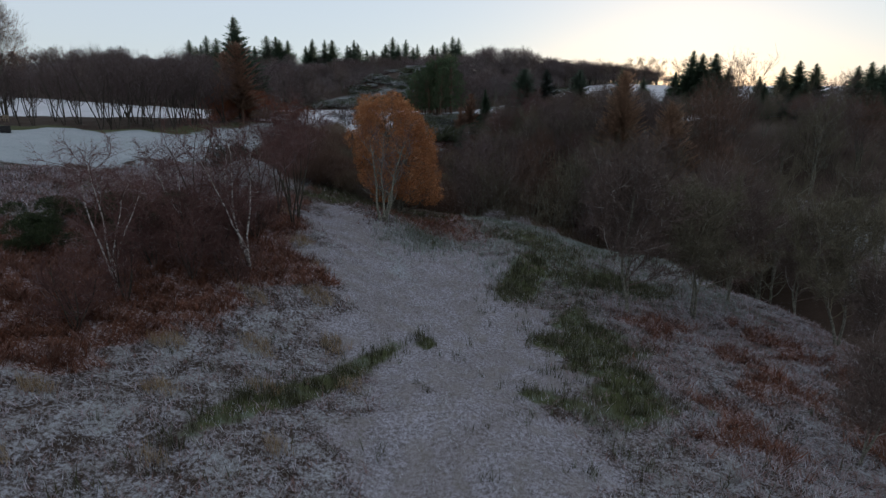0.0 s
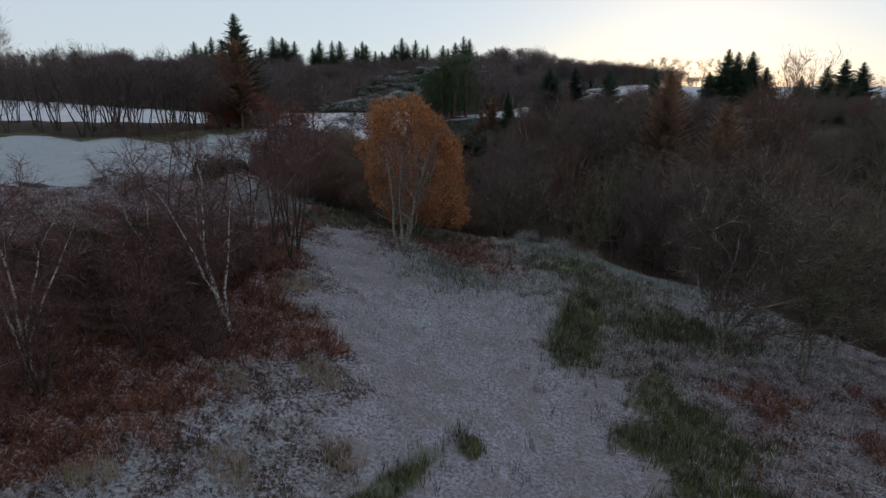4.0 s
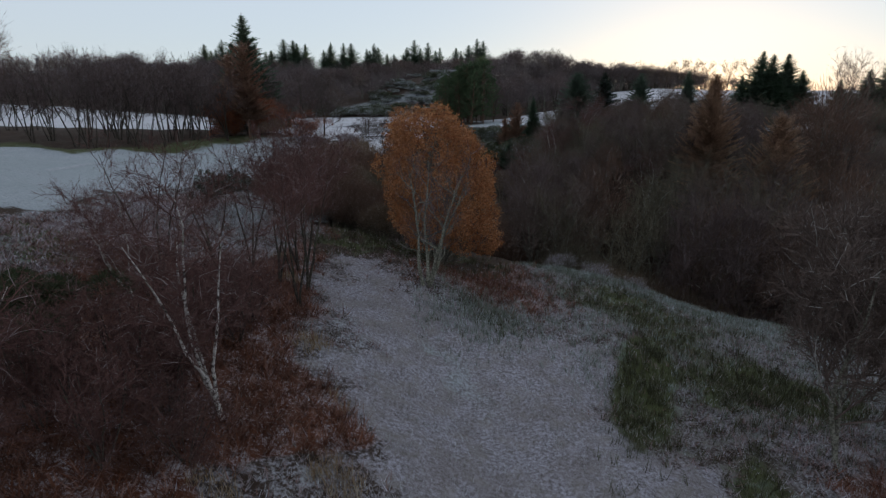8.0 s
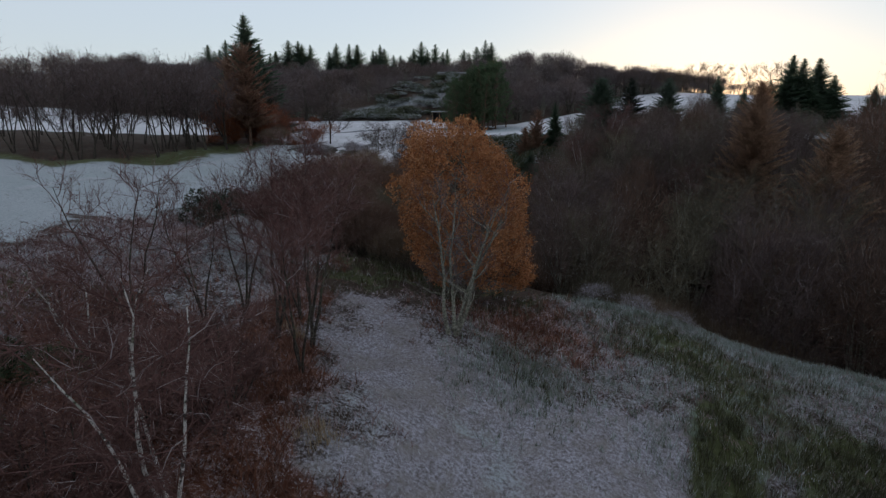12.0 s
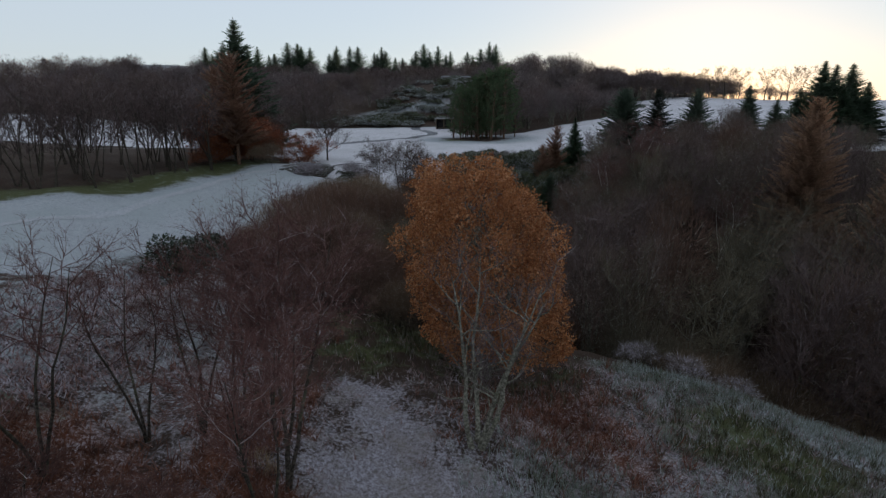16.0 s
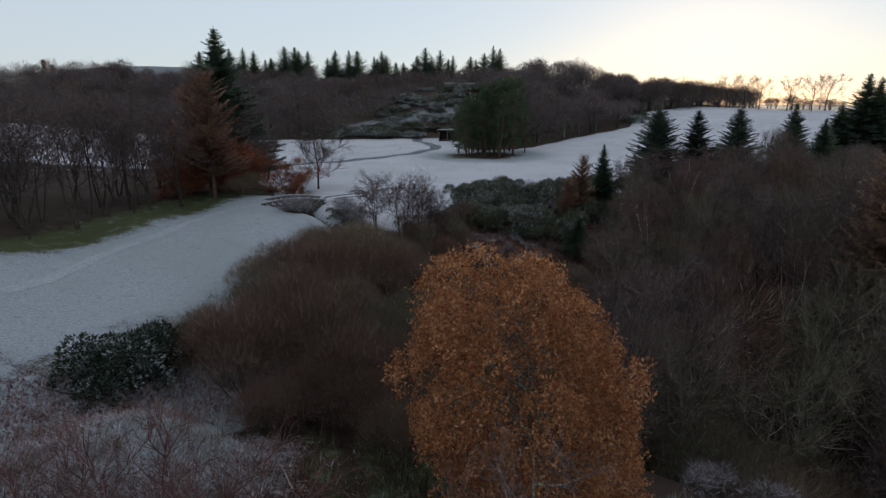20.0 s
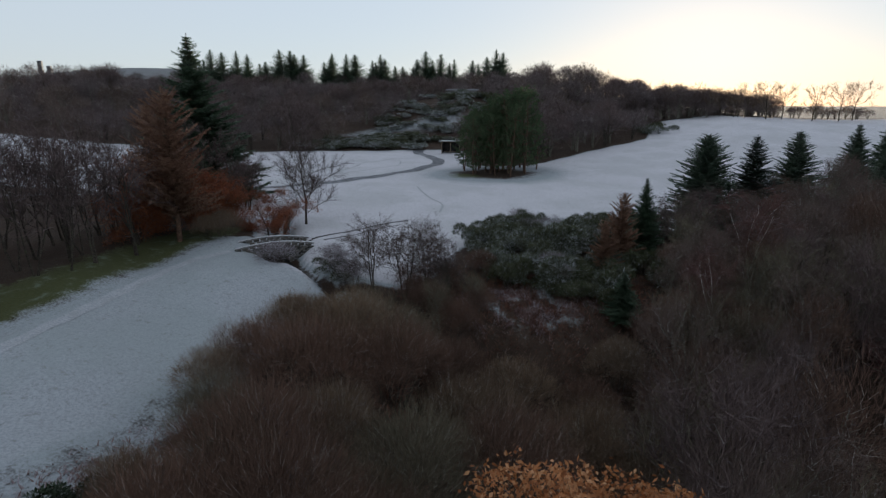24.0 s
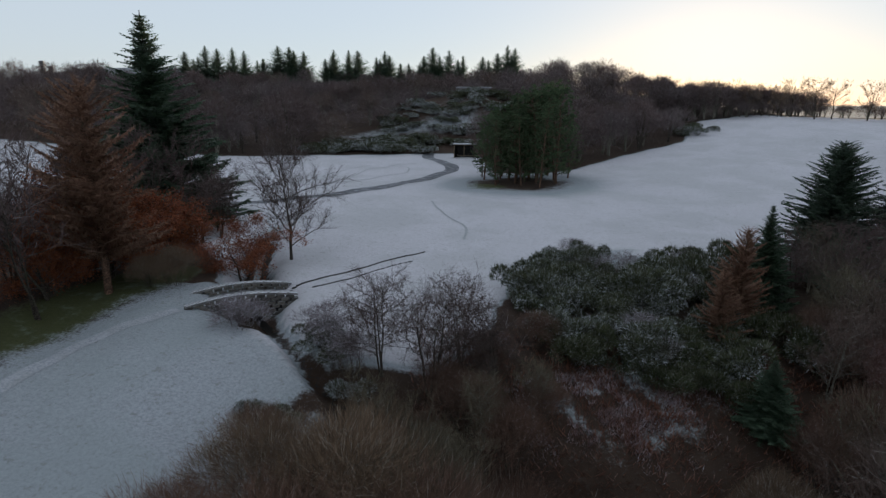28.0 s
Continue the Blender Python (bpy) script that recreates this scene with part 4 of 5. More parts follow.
ribbon("road", [(-75, 119), (-58, 121), (-45.7, 124.8), (-34.7, 131.8), (-28.7, 137.2), (-22, 145.3), (-17.2, 154.5), (-14.2, 163), (-14.0, 170), (-16.8, 179), (-20.5, 187), (-20, 193)], 2.6, 0.03, tarmac(), "winding grey tarmac track across the white field", "road")
def packed():
    n = Nodes("packed_frost", 0.8, spec=0.2)
    a, b = n.noise(0.9, 5), n.noise(8, 5, 0.7)
    colour = n.mix(n.span(b, 0.35, 0.62), (0.27, 0.29, 0.31), (0.40, 0.415, 0.45))
    return n.done(n.mix(n.span(a, 0.45, 0.65, 0.0, 0.5), colour, (0.28, 0.30, 0.30)), b, 0.5, 0.04)


ribbon("footpath", [(-37, 58), (-34.6, 66), (-33.1, 73), (-32.6, 80), (-31.4, 86.5), (-30.4, 90.4), (-28.0, 94.0)], 0.75, 0.018, packed(), "trodden frosty footpath leading to the bridge", "path")
ribbon("water", [(-31, 118), (-29.5, 110), (-27, 102), (-25.1, 96.5), (-23, 94), (-20.6, 91), (-18.8, 89), (-16, 86.9)], 0.5, 0.04, burn_water(), "dark narrow burn between frosted banks", "water")


# faint wheel tracks on the field
WHEELS = [[(-34, 143), (-31, 150), (-30.5, 158), (-29, 166), (-25.5, 173), (-21, 176)], [(-33, 146), (-27, 152), (-23, 158), (-21.5, 165), (-23.5, 170), (-28, 169)], [(-38, 146), (-35.5, 154), (-34, 164), (-30, 173)], [(-11.5, 112), (-11, 118), (-14, 124), (-16, 134)]]


# ---- stone, timber and metal ----
def stone(name, a, b, frost=0.5):
    n = Nodes(name, 0.88, spec=0.2)
    v, s = n.noise(3.0, 6, 0.65), n.single()
    colour = n.mix(s, a, b)
    colour = n.mix(n.span(v, 0.45, 0.7, 0.0, 0.6), colour, (0.035, 0.035, 0.03))
    colour = n.mix(n.math("MULTIPLY", n.span(n.upward(), 0.6, 0.9, 0.0, frost), n.span(n.noise(2.2, 4), 0.35, 0.55)), colour, (0.58, 0.60, 0.64))
    return n.done(colour, v, 0.6, 0.03)


def timber(name, a, b):
    n = Nodes(name, 0.8, spec=0.2)
    v = n.noise(4.0, 6, 0.7)
    return n.done(n.mix(n.span(v, 0.3, 0.7), a, b), v, 0.4, 0.02)


MAT.update(boulder=stone("dark_edging", (0.035, 0.033, 0.03), (0.08, 0.075, 0.07), 0.2), stone=stone("weathered_stone", (0.07, 0.065, 0.058), (0.17, 0.155, 0.135)), cope=stone("frosted_coping", (0.14, 0.14, 0.14), (0.24, 0.23, 0.22), 0.9),
           boards=timber("black_boards", (0.012, 0.012, 0.014), (0.035, 0.033, 0.032)), plank=timber("weathered_planks", (0.16, 0.12, 0.08), (0.30, 0.24, 0.17)),
           rooftop=stone("frosted_felt", (0.30, 0.31, 0.33), (0.42, 0.43, 0.46), 0.95), render_wall=stone("pale_concrete", (0.20, 0.20, 0.20), (0.34, 0.33, 0.32), 0.9))


def block_mesh(name, size, material, chip=0.12, seed=0):
    """A stone with worn corners, shared by alike pieces."""
    rng = np.random.default_rng(seed)
    bm = bmesh.new()
    bmesh.ops.create_cube(bm, size=1.0)
    for v in bm.verts:
        v.co = Vector([c * s * (1 - rng.uniform(0, chip)) for c, s in zip(v.co, size)])
    bmesh.ops.bevel(bm, geom=list(bm.edges), offset=min(size) * 0.10, segments=1, affect="EDGES", profile=0.5)
    me = bpy.data.meshes.new(name)
    bm.to_mesh(me)
    bm.free()
    me.materials.append(material)
    return me


def piece(name, me, parent, m, label=""):
    ob = new(name, me)
    ob.parent = parent
    ob.matrix_basis = m
    return tagged(ob, label)


def stone_bridge():
    """A small humped bridge: arch rings, spandrels, parapets with coping, and a deck."""
    top = tagged(new("stone_bridge"), "small humped stone bridge over the burn with frosted parapets", "bridge")
    a, b = Vector((-27.9, 93.8, 0)), Vector((-22.3, 96.6, 0))
    way = (b - a).normalized()
    turn = math.degrees(math.atan2(way.y, way.x))
    mid = (a + b) / 2
    top.matrix_basis = pose(mid.x, mid.y, 8.3, 0, 0, turn)
    blocks = [block_mesh("stone", (0.52, 0.34, 0.24), MAT["stone"], 0.14, s) for s in range(4)]
    wedges = [block_mesh("voussoir", (0.30, 0.38, 0.34), MAT["stone"], 0.08, 10 + s) for s in range(2)]
    copes = [block_mesh("coping_stone", (0.70, 0.44, 0.13), MAT["cope"], 0.05, 20 + s) for s in range(3)]
    rng = random.Random(4)

    def hump(u):
        return 0.34 * math.cos(u / 3.3 * math.pi / 2)

    for w in (0.0, 2.5):
        for i in range(11):
            u = -3.0 + 0.6 * i
            for k in range(9):
                z = hump(u) + 0.40 - 0.24 * k
                inside_arch = (u / 1.35) ** 2 + ((z + 1.55) / 1.35) ** 2 < 1.15 and z < 0.0
                if inside_arch or z < -1.7:
                    continue
                shift = 0.26 * (k % 2)
                piece("stone", rng.choice(blocks), top, pose(u + shift - 0.13, w + rng.uniform(-0.02, 0.02), z, 0, 0, rng.uniform(-2, 2)))
            piece("coping_stone", rng.choice(copes), top, pose(u, w, hump(u) + 0.57, 0, math.degrees(0.2 * math.sin(u / 3.3 * 1.57)), rng.uniform(-2, 2)), "frosted coping stone")
        for i in range(9):
            g = math.pi * (i + 0.5) / 9
            piece("voussoir", rng.choice(wedges), top, pose(1.45 * math.cos(g), w, -1.55 + 1.45 * math.sin(g), 0, 90 - math.degrees(g), 0))
    deck = Bits()
    us = np.linspace(-3.4, 3.4, 15)
    rows = np.array([[(u, w, 0.34 * math.cos(min(1, abs(u) / 3.4) * math.pi / 2) + dz) for w, dz in ((0.15, 0.12), (2.35, 0.12), (2.35, -0.2), (0.15, -0.2))] for u in us])
    deck.add(rows.reshape(-1, 3), quads=[(4 * i + j, 4 * i + 4 + j, 4 * i + 4 + (j + 1) % 4, 4 * i + (j + 1) % 4) for i in range(14) for j in range(4)])
    part("deck", deck, MAT["cope"], top, "frosted deck of the bridge")
    vault = Bits()
    gs = np.linspace(0, math.pi, 13)
    rows = np.array([[(1.32 * math.cos(g), w, -1.55 + 1.32 * math.sin(g)) for w in (0.1, 2.4)] + [(1.6 * math.cos(g), w, -1.55 + 1.6 * math.sin(g)) for w in (2.4, 0.1)] for g in gs])
    vault.add(rows.reshape(-1, 3), quads=[(4 * i + j, 4 * i + 4 + j, 4 * i + 4 + (j + 1) % 4, 4 * i + (j + 1) % 4) for i in range(12) for j in range(4)])
    part("vault", vault, MAT["stone"], top)


def box(bits, x0, x1, y0, y1, z0, z1):
    bits.add([(x, y, z) for z in (z0, z1) for x, y in ((x0, y0), (x1, y0), (x1, y1), (x0, y1))],
             quads=[(0, 3, 2, 1), (4, 5, 6, 7), (0, 1, 5, 4), (1, 2, 6, 5), (2, 3, 7, 6), (3, 0, 4, 7)])


def solid(name, parent, material, x0, x1, y0, y1, z0, z1, label=""):
    bits = Bits()
    box(bits, x0, x1, y0, y1, z0, z1)
    ob = part(name, bits, material, parent, label)
    bevel = ob.modifiers.new("worn_edge", "BEVEL")
    bevel.width, bevel.segments = 0.02, 1
    return ob


def shelter(x, y, turn):
    """An open-fronted dark timber shelter with a frosted flat roof."""
    top = tagged(new("field_shelter"), "open-fronted black timber shelter with frosted roof beside the track", "shelter")
    top.matrix_basis = pose(x, y, float(height(x, y)) - 0.1, 0, 0, turn)
    for k in range(14):
        solid("board", top, MAT["boards"], -2.2 + 0.314 * k, -2.2 + 0.314 * k + 0.30, 1.9, 1.96, 0.1, 2.75)
    for sx in (-2.2, 2.14):
        for k in range(6):
            solid("board", top, MAT["boards"], sx, sx + 0.06, -0.1 + 0.33 * k, 0.22 + 0.33 * k, 0.1, 2.9 - 0.02 * k)
    for px in (-2.25, -0.06, 2.13):
        solid("post", top, MAT["plank"], px, px + 0.12, -0.25, -0.13, -0.1, 3.0, "pale timber post")
    solid("beam", top, MAT["plank"], -2.3, 2.3, -0.26, -0.12, 2.86, 3.0, "pale timber beam")
    solid("roof", top, MAT["rooftop"], -2.5, 2.5, -0.5, 2.2, 3.0, 3.16, "frosted flat roof")
    solid("bench", top, MAT["plank"], -1.9, 1.9, 1.3, 1.75, 0.45, 0.52)
    solid("floor", top, MAT["render_wall"], -2.2, 2.2, -0.2, 1.95, -0.1, 0.1)


def hill_hut(x, y):
    """A low flat-roofed hut half sunk in the brow of the slope."""
    top = tagged(new("hillside_hut"), "low flat-roofed concrete hut on the snowy brow", "hut")
    top.matrix_basis = pose(x, y, float(height(x, y)) - 0.3, 0, 0, 8)
    solid("wall", top, MAT["render_wall"], -4.6, 4.6, 0, 3.4, 0, 2.0)
    solid("roof", top, MAT["rooftop"], -5.2, 5.2, -0.5, 3.9, 2.0, 2.35, "white frosted flat roof")
    solid("doorway", top, MAT["boards"], 1.2, 2.1, -0.03, 0.05, 0.1, 1.8, "dark timber door")
    for k in range(3):
        solid("window", top, MAT["boards"], -3.8 + 1.5 * k, -2.9 + 1.5 * k, -0.02, 0.05, 0.8, 1.6, "dark window")


def tower_block(x, y, base, tall):
    top = tagged(new("tower_block"), "distant pale concrete tower block beyond the wood", "building")
    top.matrix_basis = pose(x, y, base, 0, 0, 20)
    solid("wall", top, MAT["render_wall"], -5, 5, -5, 5, -70, tall)
    solid("roof", top, MAT["rooftop"], -5.3, 5.3, -5.3, 5.3, tall, tall + 1.2)
    for k in range(int(tall / 3)):
        solid("window", top, MAT["boards"], -4, 4, -5.12, -5.0, 1 + 3 * k, 2.4 + 3 * k, "band of dark windows")


def low_wall(line, tall, n, label):
    """A line of rough edging stones beside the path."""
    top = tagged(new("edging_wall"), label, "wall")
    line = np.array(line)
    blocks = [block_mesh("stone", (0.46, 0.13, tall), MAT["boulder"], 0.2, 30 + s) for s in range(4)]
    rng = random.Random(8)
    for u in np.linspace(0, 0.995, n):
        p, w = along(line, np.array([u]))
        piece("stone", rng.choice(blocks), top, pose(p[0, 0], p[0, 1], float(height(p[0, 0], p[0, 1])) + 0.2 * tall, rng.uniform(-8, 8), 0, math.degrees(math.atan2(w[0, 1], w[0, 0])) + rng.uniform(-9, 9)))


def bench(x, y, turn):
    top = tagged(new("bench"), "plain weathered wooden bench on the edge of the fairway", "bench")
    top.matrix_basis = pose(x, y, float(height(x, y)), 0, 0, turn)
    for k in range(3):
        solid("slat", top, MAT["plank"], -0.9, 0.9, -0.2 + 0.15 * k, -0.07 + 0.15 * k, 0.44, 0.48)
    for k in range(2):
        solid("back_slat", top, MAT["plank"], -0.9, 0.9, 0.24, 0.28, 0.60 + 0.18 * k, 0.74 + 0.18 * k)
    for sx in (-0.8, 0.7):
        solid("leg", top, MAT["plank"], sx, sx + 0.1, -0.2, -0.1, 0, 0.44)
        solid("leg", top, MAT["plank"], sx, sx + 0.1, 0.2, 0.28, 0, 0.92)


def litter_bin(x, y):
    top = tagged(new("litter_bin"), "squat black litter bin standing on the frosted fairway", "bin")
    top.matrix_basis = pose(x, y, float(height(x, y)), 0, 0, 12)
    solid("body", top, MAT["boards"], -0.42, 0.42, -0.32, 0.32, 0.06, 0.72)
    solid("lid", top, MAT["boards"], -0.46, 0.46, -0.36, 0.36, 0.72, 0.80)
    for sx in (-0.4, 0.3):
        solid("foot", top, MAT["boards"], sx, sx + 0.1, -0.3, 0.3, 0, 0.06)


stone_bridge()
shelter(-12.0, 185.5, -8)
hill_hut(-9.5, 236)
tower_block(-1174, 1593, 128, 27)
tower_block(-1150, 1594, 122, 20)
trodden_frost = trodden()
for line in WHEELS:
    ribbon("wheel_track", line, 0.26, 0.035, trodden_frost, "faint wheel track curving over the white field", "track")
low_wall([(-23.0, 98.0), (-21.2, 100.4), (-19.2, 103.0), (-17.1, 105.6), (-14.8, 108.6)], 0.11, 34, "low line of dark edging stones above the frosty footpath")
low_wall([(-21.4, 98.3), (-20.0, 100.0), (-18.2, 102.2), (-15.6, 105.2)], 0.07, 22, "sunken line of dark edging stones below the frosty footpath")
bench(-64.0, 82.6, -30)
litter_bin(-50.5, 65.1)

# ---- trees and shrubs, space by space ----
rnd = np.random.default_rng(3)
# the knoll: birches beside the path
plant("birch", -11.4, 31.8, 0.98, lean=(0, -3), variant=0, turn=180, group="birches on the knoll")
plant("birch", -16.3, 26.5, 0.84, variant=1, turn=170, group="birches on the knoll")
plant("birch", -19.0, 40.0, 0.72, variant=2, turn=150, group="birches on the knoll")
plant("birch", -23.5, 26.0, 0.7, variant=0, turn=250, group="birches on the knoll")
for x, y, s, v in ((-11.9, 44.2, 0.93, 1), (-13.6, 44.6, 0.84, 1), (-15.8, 46.6, 0.76, 0), (-13.0, 46.8, 0.74, 1), (-17.9, 46.4, 0.70, 0), (-19.8, 43.6, 0.78, 0), (-11.4, 41.4, 0.72, 1)):
    plant("alder", x, y, s, variant=v, group="young trees behind the birches")
for x, y, s in ((-15.2, 40.0, 0.7), (-18.8, 41.0, 0.7), (-12.9, 38.6, 0.8), (-13.6, 28.6, 0.8), (-11.6, 29.4, 0.6), (-14.6, 31.6, 0.9), (-12.8, 36.6, 0.8), (-15.0, 36.0, 0.9), (-17.2, 31.0, 0.9), (-16.0, 22.5, 0.8)):
    plant("scrub", x, y, s, 1.25, group="birch saplings")
for x, y, s, v in ((12.8, 35.8, 1.15, 0), (18.2, 37.5, 1.0, 1), (22.6, 41.5, 1.05, 0), (27.5, 35.5, 1.05, 1), (17.8, 20.5, 0.62, 0), (24.5, 28.0, 0.8, 0), (30.0, 44.0, 0.9, 0)):
    plant("slope", x, y, s, 0.95, variant=v, group="young trees on the slope")
for x, y, s in ((-20.9, 35.5, 0.85), (-19.4, 33.6, 0.7), (-22.8, 30.6, 0.6), (-21.8, 28.8, 0.6), (-22.2, 37.4, 0.75), (-23.6, 33.4, 0.6)):
    plant("broom", x, y, s, 1.1, group="broom on the knoll")
for _ in range(17):
    x, y = rnd.uniform(-26, -12.5), rnd.uniform(25, 47)
    if x > -19 and y < 41 and x < lane(y, PATH_LEFT) - 4:
        plant("scrub", x, y, rnd.uniform(0.5, 0.95), group="birch saplings")
plant("orange", -4.8, 57.2, 0.93, 0.97, turn=0)
plant("stems", -5.4, 48.5, 0.98, 1.0, turn=60)
# thicket between the knoll and the fairway
for x, y, s, w in ((-18.6, 80.6, 0.62, 1.35), (-20.4, 77.2, 0.58, 1.2), (-15.4, 80.2, 0.78, 1.25), (-17.2, 76.4, 0.85, 1.25), (-12.6, 78.4, 0.88, 1.2),  (-21.5, 66.8, 0.5, 1.2), (-11.0, 70.5, 0.9, 1.2), (-14.8, 72.0, 0.75, 1.2),
                   (-6.5, 73.5, 1.0, 1.2), (-9.4, 82.0, 0.8, 1.1), (-5.2, 81.5, 0.8, 1.1), (-1.0, 78.5, 0.95, 1.2), (-2.0, 69.0, 0.9, 1.2), (-8.2, 77.0, 0.95, 1.2), (-12.0, 66.0, 0.8, 1.2), (2.8, 75.5, 1.1, 1.15), (-6.0, 65.5, 0.6, 1.2), (-21.8, 75.0, 0.5, 1.2), (-20.6, 72.2, 0.55, 1.2), (-18.4, 69.0, 0.6, 1.2), (-19.6, 82.6, 0.42, 1.3), (-13.0, 82.2, 0.7, 1.2), (0.5, 72.5, 0.9, 1.2)):
    plant("hazel", x, y, s, w, group="thicket bushes")
for k in range(20):
    u = k / 19
    x, y = -24.2 + 2.2 * u + rnd.uniform(-0.8, 0.8), 60.4 + 7.5 * u + rnd.uniform(-0.8, 0.8)
    plant("laurel", x, y, rnd.uniform(0.6, 1.05) * (1.2 - 0.45 * u), rnd.uniform(0.9, 1.3), group="evergreen shrubs at the fairway edge")
for x, y, s in ((-15.4, 88.9, 0.74), (-13.0, 88.3, 0.82), (-11.4, 90.4, 0.70), (-9.6, 89.0, 0.62)):
    plant("grey", x, y, s, group="frosted trees by the burn")
for x, y, s in ((-24.6, 93.2, 1.0), (-23.6, 92.4, 0.75), (-19.2, 91.4, 0.9), (-18.2, 90.2, 0.95), (-17.0, 89.2, 0.9), (6, 64, 0.8), (9, 63, 0.9), (12, 62, 0.8), (-16.2, 70.0, 1.2), (-14.0, 68.6, 1.1), (-17.2, 72.8, 1.2), (-13.2, 70.8, 1.2), (-15.2, 74.2, 1.1)):
    plant("frostbush", x, y, s * 1.1, 1.2, group="frosted bushes by the burn")
for x, y, s in ((-15.6, 86.2, 0.5), (-13.4, 85.4, 0.55), (-10.2, 86.2, 0.52), (-7.8, 87.6, 0.42), (-12.0, 84.0, 0.6)):
    plant("bare", x, y, s * 0.8, 1.1, variant=2, group="red-twigged trees in the hollow")
for _ in range(12):
    x, y = rnd.uniform(-9, 4), rnd.uniform(75, 82.5)
    plant("hazel", x, y, rnd.uniform(0.34, 0.55), 1.2, group="bushes in the hollow", label="low leafless brown bush in the hollow of the burn")
for x, y, s in ((-15.2, 86.6, 0.36), (-13.2, 86.0, 0.42), (-11.0, 86.8, 0.46), (-9.2, 85.6, 0.5), (-7.4, 87.2, 0.34), (-12.2, 88.2, 0.34), (-9.8, 90.4, 0.36), (-7.2, 92.4, 0.36), (-14.2, 84.6, 0.46)):
    plant("hazel", x, y, s, 1.15, variant=2, group="red-twigged bushes by the burn", label="low leafless red-brown bush under the trees by the burn")
# around the bridge
plant("lone", -25.0, 104.6, 1.02, 1.12, turn=30)
plant("beech", -27.7, 101.6, 0.60, 1.3, label="small rust-red beech bush above the burn")
plant("hazel", -30.3, 97.0, 0.44, 1.0, variant=0, label="rounded tan bush on the bank above the bridge")
plant("hazel", -31.6, 96.2, 0.36, 1.0, variant=0, label="rounded tan bush on the bank above the bridge")
for x, y, s in ((-33.4, 99.0, 0.7), (-35.0, 97.6, 0.82), (-33.0, 101.5, 0.7), (-37.5, 99.5, 0.85), (-36.5, 94.0, 0.6)):
    plant("beech", x, y, s, 1.25, group="rusty beeches")
plant("redlarch", -33.4, 94.8, 1.0, 1.05, group="larches by the bridge")
plant("redlarch", -37.2, 98.5, 0.9, 1.0, group="larches by the bridge")
for x, y, s in ((-36.2, 93.5, 0.8), (-40.5, 95.0, 0.9), (-35.0, 103.0, 0.8), (-38.5, 106.5, 0.85), (-34.0, 108.5, 0.6), (-41.5, 88.5, 0.85), (-38.4, 84.5, 0.75), (-43.5, 80.5, 0.85), (-39.6, 77.4, 0.8), (-46.0, 76.0, 0.9)):
    plant("row", x, y, s, group="trees in the row beside the fairway")
plant("spruce", -40.2, 115.2, 1.64, 1.4, variant=0, label="tall dark green spruce with pointed top above the row")
for x, y, s in ((-19.0, 91.0, 0.5), (-18.2, 89.8, 0.6), (-17.2, 88.6, 0.6), (-21.0, 85.4, 0.42), (-19.8, 85.0, 0.42)):
    plant("gorse", x, y, s, 1.2, group="dark shrubs along the burn", label="small dark frosted shrub on the bank of the burn")
plant("grey", -33.5, 111.0, 0.8, group="frosted trees by the burn")
plant("grey", -35.0, 113.5, 0.8, group="frosted trees by the burn")
# gorse mound with its conifers
for k in range(88):
    a, r = rnd.uniform(0, 2 * np.pi), np.sqrt(rnd.uniform(0, 1))
    gorse_x, gorse_y = 1.5 + 9.0 * r * np.cos(a), 98.5 + 10.5 * r * np.sin(a)
    if bump(gorse_x, gorse_y, 5, 107.0, 7, 4.2) > 0.3 or (gorse_y > 105.5 and k % 3):
        continue
    if k % 9 == 0:
        plant("frostbush", gorse_x, gorse_y, 0.9, 1.2, group="frosted bushes among the gorse", label="leafless bush white with frost among the gorse")
        continue
    plant("gorse", gorse_x, gorse_y, rnd.uniform(0.45, 1.3) * (0.75 if gorse_y > 104 else 1.0), rnd.uniform(0.7, 1.15), group="gorse on the mound")
plant("spruce", 7.2, 96.4, 0.58, 1.0, label="small dark spruce at the end of the gorse")
plant("spruce", 3.0, 87.0, 0.32, 1.5, label="little spruce in the hollow")
plant("redlarch", 4.6, 94.2, 0.5, 0.9, label="young larch with faded pink-brown needles")
plant("redlarch", 2.8, 92.4, 0.36, 1.0, label="young larch with faded pink-brown needles")
plant("bigcone", 14.4, 102.0, 0.84, 1.25, variant=0, turn=30, group="firs at the field edge", label="dense ragged dark green conifer at the field edge")
plant("fir", 18.0, 100.8, 1.03, 1.25, variant=1, group="firs at the field edge")
plant("bigcone", 25.1, 106.3, 0.86, 1.25, variant=1, turn=80, group="firs at the field edge", label="dense dark green conifer at the field edge")
for x, y, s in ((-18.8, 64.6, 0.85), (-15.6, 66.2, 0.95), (-17.4, 69.2, 0.9), (-13.4, 64.2, 0.8)):
    plant("hazel", x, y, s, 1.15, variant=2, group="thicket bushes", label="large leafless red-brown thicket bush beside the evergreens")
for x, y, s in ((16.4, 104.5, 0.62), (20.5, 103.6, 0.7), (22.8, 104.6, 0.66), (28.4, 106.0, 0.8), (31.2, 108.0, 0.85), (12.2, 100.2, 0.5)):
    plant("bare", x, y, s, 1.0, group="bare trees between the firs", label="leafless brown tree between the firs at the field edge")
for x, y, s in ((9.5, 86.0, 0.8), (13.5, 90.0, 0.95), (19.0, 82.0, 0.9)):
    plant("birch", x, y, s, group="birches in the ravine", label="leafless birch with pale stems among the ravine trees")
